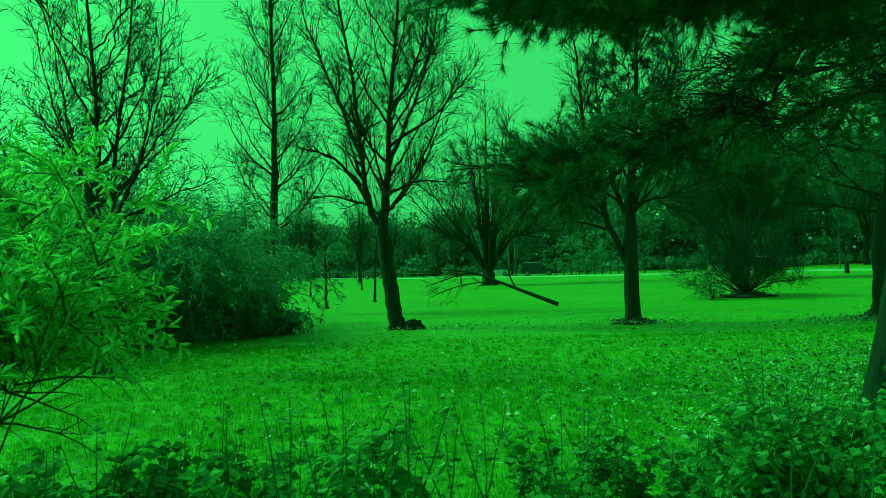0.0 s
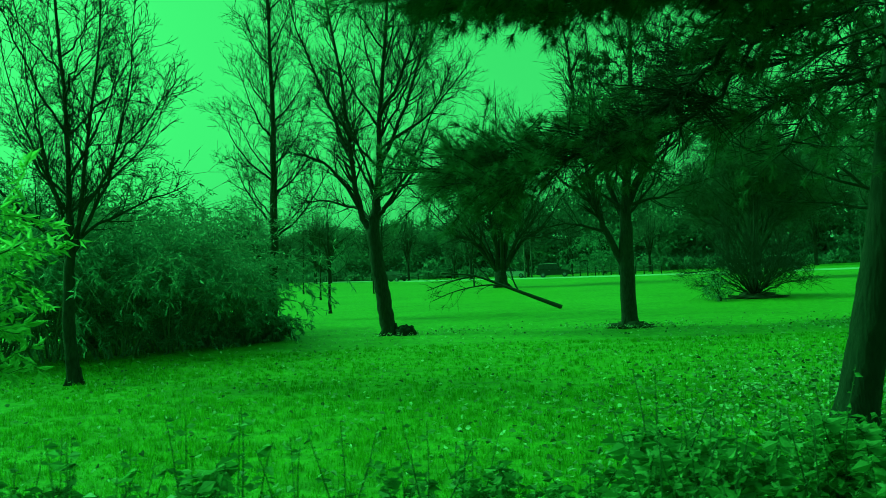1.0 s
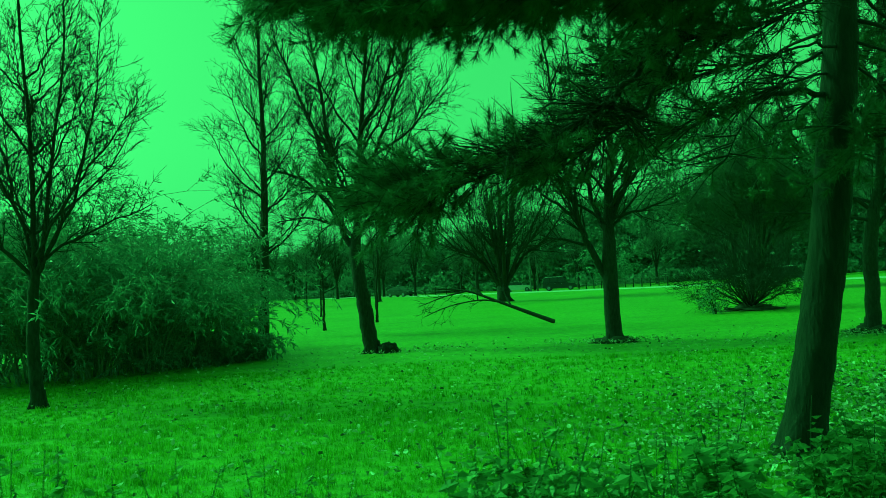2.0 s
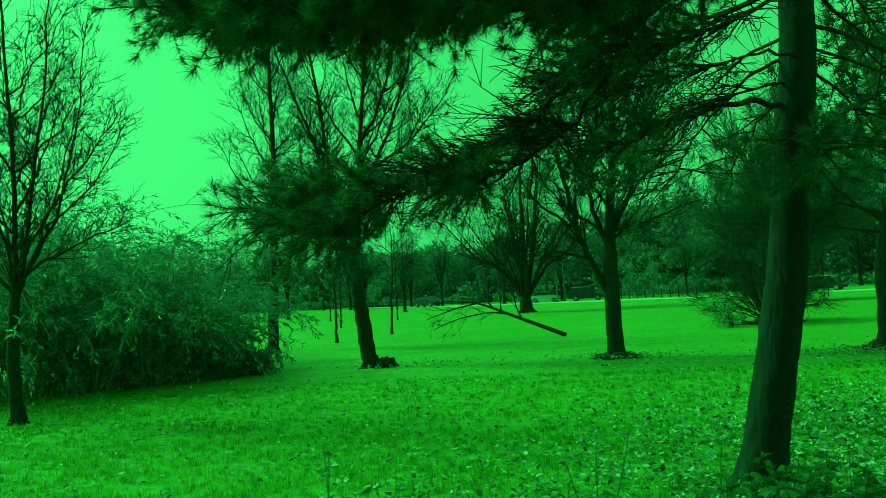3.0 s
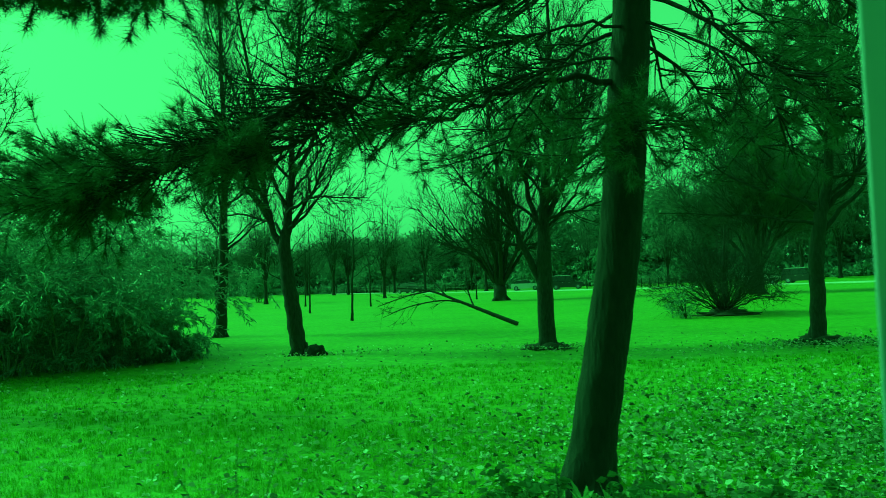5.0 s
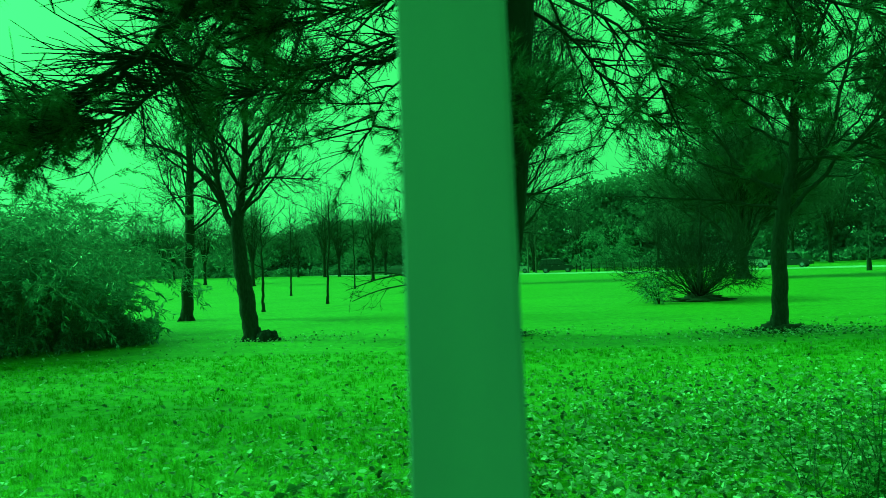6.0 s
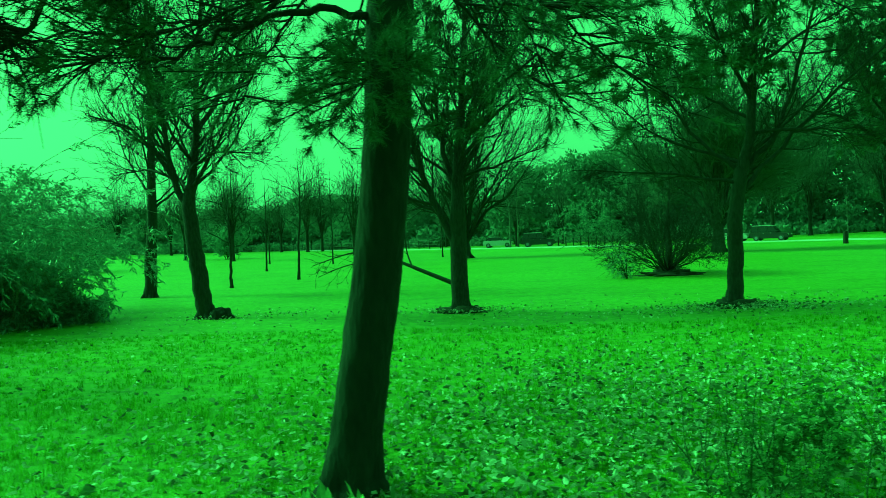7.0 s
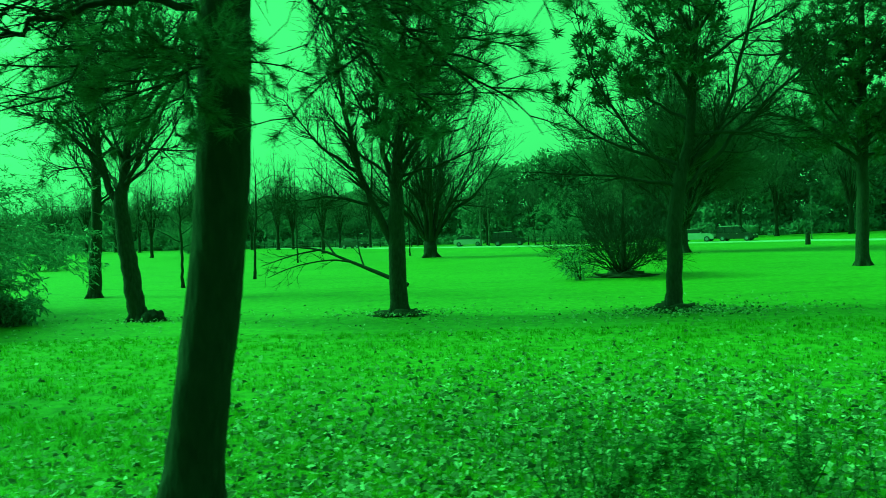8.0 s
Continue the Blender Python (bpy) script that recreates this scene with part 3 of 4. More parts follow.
# pale birches beyond the lawn
for k, (x, y) in enumerate([(35.6, 75.0), (4.6, 100.0), (5.6, 103.0)]):
    rs = random.Random(95 + k)
    limbs = [(0.02, [(0, 0, z), (s * 0.5, rs.uniform(-0.4, 0.4), z + 0.5), (s * 0.9, rs.uniform(-0.6, 0.6), z + 0.8)]) for z, s in [(2.2 + 0.5 * m, (-1) ** m) for m in range(7)]]
    bare_tree("birch_tree", (x, y), [(0, 0, 0, 0.07), (0.03, 0, 1.5, 0.06), (0.0, 0, 4.0, 0.04), (0.05, 0, 6.5, 0.01)], limbs, "slim pale-barked birch behind the lawn", 95 + k,
              dict(branches=5, reach=0.7, twigs=5, twig=0.4, tips=1), BIRCH, "birches behind the lawn", size=(0.75, 1.7, 1.5)[k])

# ---- pine ----
PINE = (4.82, 8.25)


def pine_tree():
    rng, rn = random.Random(21), np.random.default_rng(21)
    z0 = ground_z(*PINE)
    root = thing("pine_tree", (*PINE, z0), "dark-barked pine with drooping needle-covered branches", "tree")
    o = Vector((*PINE, z0))
    axis = [(4.84, 8.29, -0.05, 0.2), (4.885, 8.28, 0.3, 0.188), (4.97, 8.24, 0.75, 0.182), (5.072, 8.215, 1.3, 0.174), (5.165, 8.172, 1.85, 0.168), (5.239, 8.118, 2.5, 0.163), (5.29, 8.05, 3.1, 0.158),
            (5.349, 7.997, 3.8, 0.145), (5.359, 7.947, 5.2, 0.12), (5.369, 7.947, 7.5, 0.07), (5.369, 7.947, 9.5, 0.02)]
    line = [p - o for p in smooth_line([a[:3] for a in axis], 12)]
    rad = []
    for a, b in zip(axis, axis[1:]):
        rad += [a[3] + (b[3] - a[3]) * s / 12 for s in range(12)]
    rad.append(axis[-1][3])
    # trunk with furrowed, plated bark
    bm = bmesh.new()
    sides, rings = 28, []
    for p, r in zip([line[0] - Vector((0, 0, 0.2)), *line], [rad[0] * 1.25, rad[0] * 1.12, *rad[1:]]):
        ring = []
        for k in range(sides):
            a = 2 * math.pi * k / sides
            n = noise.noise(Vector((math.cos(a) * 3.2, math.sin(a) * 3.2, p.z * 3.4)))
            f = noise.noise(Vector((math.cos(a) * 9, math.sin(a) * 9, p.z * 8)))
            flare = 0.1 * max(0, 0.42 - p.z) * (0.8 + math.sin(a * 5 + 1) + 0.7 * math.cos(a - 3.6))
            rr = r * (1 + 0.05 * n + 0.05 * f) + flare
            ring.append(bm.verts.new(p + Vector((math.cos(a) * rr, math.sin(a) * rr, 0))))
        rings.append(ring)
    for a, b in zip(rings, rings[1:]):
        for k in range(sides):
            bm.faces.new((a[k], a[(k + 1) % sides], b[(k + 1) % sides], b[k])).smooth = True
    part("trunk", bm, BARK_DARK, root)

    def branch(pts, r, leafy, dense, droop, fill=0.5):
        """One limb with its branchlets, and its needles as a sub-part. leafy: from where it carries needles; fill: how many shoots carry them."""
        l = [p - o for p in smooth_line(pts, 5)]
        l = [l[0]] + [p + Vector((rng.gauss(0, 0.015), rng.gauss(0, 0.015), rng.gauss(0, 0.012))) for p in l[1:]]
        tubes, tp, td = Tubes(), [], []
        tubes.add(l, [max(0.007, r * (1 - 0.8 * k / (len(l) - 1))) for k in range(len(l))], 8)
        total = sum((b - a).length for a, b in zip(l, l[1:]))
        for _ in range(int(total * dense)):
            u = leafy * 0.5 + (1 - leafy * 0.5) * rng.random()
            i = min(len(l) - 2, int(u * (len(l) - 1)))
            p, ax = l[i].lerp(l[i + 1], rng.random()), l[i + 1] - l[i]
            L = rng.uniform(0.25, 0.7)
            d = side_way(rng, ax, 50)
            d.z *= 0.3
            c = wander(rng, p, d, L, 6, 0.09, -droop)
            tubes.add(c, [0.009 * (1 - 0.75 * k / 5) for k in range(6)], 4)
            bare = u < leafy
            for _ in range(4):
                k = rng.randrange(1, 5)
                e = wander(rng, c[k], side_way(rng, c[k + 1] - c[k], 42), L * rng.uniform(0.3, 0.6), 4, 0.1, -droop)
                tubes.add(e, [0.0045, 0.0038, 0.003, 0.002], 3)
                if not bare and rng.random() < fill:
                    for q in (2, 3, 3):
                        tp.append(e[q])
                        td.append(e[q] - e[q - 1])
            if not bare and rng.random() < fill * 1.2:
                for q in (3, 4, 5, 5):
                    tp.append(c[q])
                    td.append(c[q] - c[q - 1])
        limb = place("branch", tubes.mesh("branch", BARK_DARK), root)
        if not tp:
            return
        P = np.array([tuple(p) for p in tp])
        D = np.array([tuple(d.normalized()) for d in td])
        n = 29
        P, D = np.repeat(P, n, axis=0), np.repeat(D, n, axis=0)
        P = P - D * rn.uniform(0, 0.05, (len(P), 1))
        way = D * 0.8 + rn.normal(size=P.shape) * 0.5
        way[:, 2] += 0.05
        way /= np.linalg.norm(way, axis=1, keepdims=True)
        side = np.cross(way, rn.normal(size=P.shape))
        side /= np.linalg.norm(side, axis=1, keepdims=True)
        L = rn.uniform(0.07, 0.13, (len(P), 1))
        V = np.stack([P - side * 0.0022, P + side * 0.0022, P + way * L], axis=1).reshape(-1, 3)
        place("needles", from_arrays("needles", V, [np.arange(len(V)).reshape(-1, 3)], NEEDLE), limb, "long dark green needles", "stuff")

    # the long limb that droops across the view, and its forks
    branch([(5.309, 7.947, 5), (4.5, 7.4, 4.2), (3.4, 7.0, 3.3), (3.07, 7.0, 3.0), (2.66, 7.0, 2.76), (1.9, 6.9, 2.54), (1.4, 6.85, 2.46)], 0.036, 0.78, 34, 0.015, 0.68)
    branch([(1.45, 6.86, 2.47), (1.15, 6.82, 2.43), (0.8, 6.8, 2.46)], 0.012, 0.3, 20, 0.01)
    branch([(3.07, 7.0, 3.0), (2.4, 6.8, 2.62), (1.8, 6.7, 2.36), (1.45, 6.65, 2.27)], 0.02, 0.5, 34, 0.01, 0.7)
    branch([(3.9, 7.2, 3.7), (3.4, 7.1, 2.98), (2.9, 7.0, 2.66), (2.5, 6.9, 2.52)], 0.022, 0.62, 34, 0.0, 0.68)
    branch([(5.28, 8.066, 3.4), (4.7, 7.6, 3.2), (4.0, 7.4, 2.95), (3.5, 7.2, 2.75)], 0.014, 0.5, 16, 0.02, 0.35)
    # the sagging limb with its upturned end
    branch([(5.248, 8.065, 3.16), (4.9, 7.86, 3.17), (4.55, 7.83, 3.14), (4.15, 7.8, 3.03), (3.755, 7.774, 2.92), (3.35, 7.7, 3.12), (2.9, 7.6, 3.0)], 0.029, 0.75, 13, 0.02)
    # the canopy overhead
    branch([(5.309, 7.947, 4.9), (4.2, 6.9, 4.3), (3.0, 6.3, 3.92), (1.9, 6.1, 3.72), (0.8, 6.0, 3.78)], 0.04, 0.35, 54, 0.02, 1.0)
    branch([(5.309, 7.947, 4.6), (4.4, 6.5, 4.1), (3.4, 6.0, 3.75), (2.4, 5.8, 3.6), (1.5, 5.7, 3.58)], 0.04, 0.35, 54, 0.02, 1.0)
    branch([(5.309, 7.947, 4.6), (4.6, 7.2, 4.05), (3.9, 6.8, 3.74), (3.3, 6.5, 3.66)], 0.03, 0.4, 38, 0.02, 0.9)
    branch([(5.309, 7.947, 5.3), (4.0, 7.0, 4.8), (2.5, 6.6, 4.1), (1.2, 6.4, 3.8)], 0.04, 0.35, 28, 0.02, 0.75)
    branch([(5.309, 7.997, 4.2), (4.8, 7.5, 3.8), (4.2, 7.2, 3.58), (3.7, 7.0, 3.48)], 0.022, 0.45, 28, 0.02, 0.7)
    branch([(5.309, 8.047, 4.3), (5.8, 8.2, 3.9), (6.3, 8.6, 3.55), (6.9, 8.9, 3.35)], 0.02, 0.5, 8, 0.03, 0.4)
    branch([(5.309, 8.047, 4.8), (6.0, 8.6, 4.4), (6.6, 9.3, 4.1), (7.3, 10.0, 3.9)], 0.022, 0.45, 10, 0.03, 0.5)
    # bare inner twigs
    branch([(5.309, 7.997, 4.2), (4.6, 7.5, 3.8), (3.8, 7.4, 3.5), (3.1, 7.3, 3.3)], 0.018, 1.0, 26, 0.015)
    branch([(5.314, 7.983, 3.6), (4.8, 7.6, 3.5), (4.2, 7.5, 3.35), (3.6, 7.5, 3.25)], 0.015, 0.8, 24, 0.015)
    # close round the trunk
    branch([(5.274, 8.083, 3.6), (4.9, 7.9, 3.4), (4.5, 8.0, 3.0), (4.2, 8.0, 2.6)], 0.018, 0.4, 10, 0.04)
    branch([(5.264, 8.107, 3.3), (5.0, 8.3, 3.0), (4.7, 8.6, 2.5)], 0.013, 0.4, 8, 0.04)
    branch([(5.274, 8.083, 3.6), (5.7, 8.2, 3.3), (6.1, 8.5, 2.9), (6.5, 8.6, 2.6)], 0.018, 0.5, 9, 0.05)
    branch([(5.309, 7.997, 4), (5.6, 8.8, 3.8), (5.9, 9.8, 3.4), (6.2, 10.5, 3.0)], 0.02, 0.55, 9, 0.05)
    branch([(5.309, 8.047, 3.8), (5.0, 8.8, 3.75), (4.7, 9.8, 3.5), (4.5, 10.6, 3.2)], 0.018, 0.5, 11, 0.05)
    branch([(5.309, 7.997, 4.2), (4.4, 9.0, 4.1), (3.4, 10.3, 3.85), (2.7, 11.2, 3.6)], 0.022, 0.65, 12, 0.03, 0.5)
    # a low spray in front of the trunk
    branch([(5.136, 8.123, 2.9), (5.24, 7.7, 2.78), (5.28, 7.45, 2.64)], 0.012, 0.1, 24, 0.02, 0.9)
    # towards the other side
    branch([(5.309, 7.997, 3.9), (5.9, 7.6, 3.4), (6.4, 7.5, 2.9), (6.85, 7.4, 2.45)], 0.02, 0.5, 14, 0.07, 0.5)
    branch([(5.311, 7.992, 3.7), (6.0, 7.6, 3.15), (6.3, 7.5, 2.65)], 0.015, 0.5, 9, 0.07, 0.5)
    branch([(5.309, 7.947, 4.4), (6.4, 7.6, 3.75), (7.2, 7.5, 3.2), (7.9, 7.4, 2.92)], 0.022, 0.65, 9, 0.04, 0.4)
    # higher up, out of view: made-up branches added only for their shade
    for k in range(9):
        a, z = k * 2.4 + 0.5, 5.5 + k * 0.4
        L = 3.4 - 0.24 * k
        d = Vector((math.cos(a), math.sin(a), 0))
        s = Vector((5.34, 7.95, z))
        branch([s, s + d * L * 0.4 + Vector((0, 0, -0.1)), s + d * L * 0.75 + Vector((0, 0, -0.35)), s + d * L + Vector((0, 0, -0.7))], 0.04, 0.25, 11, 0.06)
    return root


pine_tree()


# ---- shrubs ----
def leafy_shrub(at, height, width, stems, leaves, size, material, label, seed, droop=0.12, group="", lean=(0, 0), low=0.05, bark=TWIG, shoots=0, thick=0.022, wide=0.3):
    rng, rn = random.Random(seed), np.random.default_rng(seed)
    root = thing("shrub", (*at, ground_z(*at)), label, "shrub", group)
    lines = []
    for k in range(stems):
        wood = Tubes()
        a = rng.uniform(0, 2 * math.pi)
        d = Vector((math.cos(a) + lean[0], math.sin(a) + lean[1], 0)) * rng.uniform(0.15, 1)
        up = Vector((d.x * width / height * 0.9, d.y * width / height * 0.9, 1))
        l = wander(rng, Vector((d.x * 0.25 * width, d.y * 0.25 * width, -0.05)), up, height * rng.uniform(0.75, 1.25), 9, 0.09, -droop * d.length)
        wood.add(l, [thick * (1 - 0.85 * i / 8) for i in range(9)], 5)
        lines.append(l)
        for _ in range(9):
            i = rng.randrange(4 if low > 0.5 else 1, 8)
            c = wander(rng, l[i], side_way(rng, l[i + 1] - l[i], 50), height * rng.uniform(0.18, 0.42), 6, 0.12, -droop)
            wood.add(c, [0.008 * (1 - 0.7 * m / 5) for m in range(6)], 4)
            lines.append(c)
            for _ in range(3):
                m = rng.randrange(1, 5)
                e = wander(rng, c[m], side_way(rng, c[m + 1] - c[m], 45), height * rng.uniform(0.08, 0.2), 4, 0.12, -droop)
                wood.add(e, [0.004, 0.003, 0.0025, 0.0015], 3)
                lines.append(e)
        place("stem", wood.mesh("stem", bark), root)
    for k in range(shoots):
        wood = Tubes()
        a = rng.uniform(0, 2 * math.pi)
        d = Vector((math.cos(a), math.sin(a), 0))
        l = wander(rng, d * 0.3 * width + Vector((0, 0, -0.05)), Vector((d.x * 0.35, d.y * 0.35, 1)), height * rng.uniform(1.2, 1.7), 14, 0.05, -0.16)
        wood.add(l, [0.019 * (1 - 0.8 * i / 13) for i in range(14)], 5)
        for _ in range(12):
            i = rng.randrange(5, 13)
            c = wander(rng, l[i], side_way(rng, l[i + 1] - l[i], 35), height * rng.uniform(0.1, 0.28), 6, 0.08, -0.1)
            wood.add(c, [0.006 * (1 - 0.7 * m / 5) for m in range(6)], 3)
            lines.append(c)
        place("shoot", wood.mesh("shoot", PALETWIG), root)
    seg = [(l[i], l[i + 1]) for l in lines for i in range(max(0, len(l) // 3 - 1), len(l) - 1)]
    A = np.array([tuple(s[0]) for s in seg])
    B = np.array([tuple(s[1]) for s in seg])
    pick = rn.integers(0, len(seg), leaves)
    u = rn.random((leaves, 1))
    P = A[pick] * (1 - u) + B[pick] * u
    D = (B - A)[pick]
    D = D / np.linalg.norm(D, axis=1, keepdims=True) + rn.normal(size=P.shape) * 0.7
    D[:, 2] -= 0.25
    keep = P[:, 2] > low
    V, F = leaf_arrays(P[keep], D[keep], size * rn.uniform(0.6, 1.3, keep.sum()), rn, wide=wide)
    place("foliage", from_arrays("foliage", V, [F], material), root, kind="stuff")
    return root


# the shrubbery along the lawn's edge, tallest away from the open end
for k, (x, y, h, wd) in enumerate([(-4.75, 20.6, 0.8, 0.6), (-5.3, 20.1, 1.4, 0.8), (-5.8, 19.4, 2.2, 1.0), (-6.5, 18.5, 3.0, 1.4), (-7.5, 17.7, 3.4, 1.5), (-8.7, 17.1, 3.8, 1.7), (-10.2, 16.7, 4.6, 1.8), (-11.9, 16.3, 5.2, 1.9),
                                   (-7.5, 21.2, 3.6, 1.8), (-9.5, 20.6, 4.4, 1.9), (-11.9, 20.0, 5.0, 2.1), (-14.0, 18.2, 5.7, 2.2), (-8.8, 23.2, 4.0, 1.8), (-11.3, 23.5, 4.7, 2.1), (-14.8, 21.8, 5.3, 2.2)]):
    leafy_shrub((x, y), h, wd, 16, int(3000 + 1500 * h), 0.15, SHRUB, "dense arching evergreen shrub in a shrubbery", 120 + k, 0.15, "shrubbery beside the lawn", bark=PALETWIG, shoots=16 if h > 2 else 4, wide=0.2)
# young light-green shrub near the walk
leafy_shrub((-2.2, 4.35), 2.1, 0.75, 18, 17000, 0.085, LIGHTLEAF, "light-green shrub with narrow young leaves", 140, 0.08, low=1.12, bark=WEEDSTEM, thick=0.008, wide=0.26)
leafy_shrub((-3.05, 5.0), 2.45, 0.9, 18, 14000, 0.085, LIGHTLEAF, "tall light-green shrub with narrow young leaves", 141, 0.08, low=1.05, bark=WEEDSTEM, thick=0.009, wide=0.26)
leafy_shrub((9.75, 29.8), 1.3, 0.36, 5, 420, 0.12, SHRUB, "small thin-leaved shrub at the foot of a bare one", 142, 0.15)
leafy_shrub((14.5, 102.0), 5.5, 4.2, 16, 5000, 0.3, SHRUB, "dark rounded bush beyond the road", 143, 0.1)
leafy_shrub((-31.0, 95.0), 4.4, 3.0, 16, 6000, 0.25, SHRUB, "dark low bush at the lawn's far side", 144, 0.1)
leafy_shrub((-32.0, 64.0), 4.0, 4.5, 16, 6000, 0.25, SHRUB, "dark low bush at the lawn's far side", 145, 0.1)

# ---- woods in the distance ----
rn = np.random.default_rng(7)
PP = []


def clump(at, spread, m):
    q = rn.normal(size=(m, 3))
    q /= np.linalg.norm(q, axis=1, keepdims=True)
    PP.append(np.array(at) + q * np.array(spread) * rn.uniform(0.4, 1.05, (m, 1)))


for k in range(260):
    x = -190 + k * 1.35 + rn.uniform(-1.5, 1.5)
    y = max(108, 131 - 0.6 * x) + rn.uniform(-2, 16)
    h = 10.4 + rn.uniform(-2.0, 2.5) + 3.6 * min(1, max(0, (x - 1) / 12)) + 5.0 * min(1, max(0, (x - 24) / 20))
    for _ in range(int(5 + h)):
        clump((x + rn.normal(0, 2.0), y + rn.normal(0, 1.5), ground_z(x, y) + h * rn.uniform(0.0, 0.88)), (2.0, 1.8, 1.5), 95)
for k in range(420):
    x = -190 + k * 0.85 + rn.uniform(-1, 1)
    y = max(107, 130 - 0.6 * x) + rn.uniform(-4, 2)
    clump((x, y, ground_z(x, y) + rn.uniform(0.2, 1.0)), (1.6, 1.2, 1.0), 100)
PP = np.concatenate(PP)
PP = PP[PP[:, 2] > 0.2]
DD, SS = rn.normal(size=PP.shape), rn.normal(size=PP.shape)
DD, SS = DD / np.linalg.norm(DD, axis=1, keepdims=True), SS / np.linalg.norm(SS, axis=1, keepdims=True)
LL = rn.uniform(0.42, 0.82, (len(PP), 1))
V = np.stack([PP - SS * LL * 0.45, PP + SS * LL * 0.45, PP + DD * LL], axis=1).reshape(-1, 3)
# the woods carry the leaf colour with the haze painted in
tagged(place("distant_woods", from_arrays("distant_woods", V, [np.arange(len(V)).reshape(-1, 3)], HAZYLEAF)), "dark dense thicket and woods along the horizon", "woods", kind="stuff")


# ---- things on the lawn ----
def painted_post():
    """A broad flat stave with rounded edges, a little narrower upwards, in a square collar."""
    x, y, turn = 5.3, 3.72, -0.21
    root = thing("painted_post", (x, y, ground_z(x, y)), "broad flat pale painted post beside the walk", "post")
    root.rotation_euler = (0, 0, turn)
    bm = bmesh.new()
    rings = []
    for z, w in [(-0.1, 0.092), (0.6, 0.09), (1.2, 0.0845), (1.6, 0.081), (2.1, 0.077), (3.0, 0.074), (4.6, 0.07), (4.61, 0.066)]:
        t = 0.012 if z < 4.605 else 0.008
        c = 0.005
        edge = [(-w, -t + c), (-w + c * 0.3, -t + c * 0.3), (-w + c, -t), (w - c, -t), (w - c * 0.3, -t + c * 0.3), (w, -t + c)]
        rings.append([bm.verts.new((p, q, z)) for p, q in edge + [(-p, -q) for p, q in edge]])
    n = len(rings[0])
    for lower, upper in zip(rings, rings[1:]):
        for k in range(n):
            bm.faces.new((lower[k], lower[(k + 1) % n], upper[(k + 1) % n], upper[k])).smooth = k not in (2, 5, 8, 11)
    bm.faces.new(rings[-1])
    part("shaft", bm, PAINT, root)
    bm = bmesh.new()
    bmesh.ops.create_cube(bm, size=1, matrix=Matrix.Translation((0, 0, 0.02)) @ Matrix.Diagonal((0.24, 0.08, 0.06, 1)))
    bmesh.ops.bevel(bm, geom=bm.edges[:], offset=0.008, segments=2, affect="EDGES")
    part("base_collar", bm, PAINT, root)


painted_post()


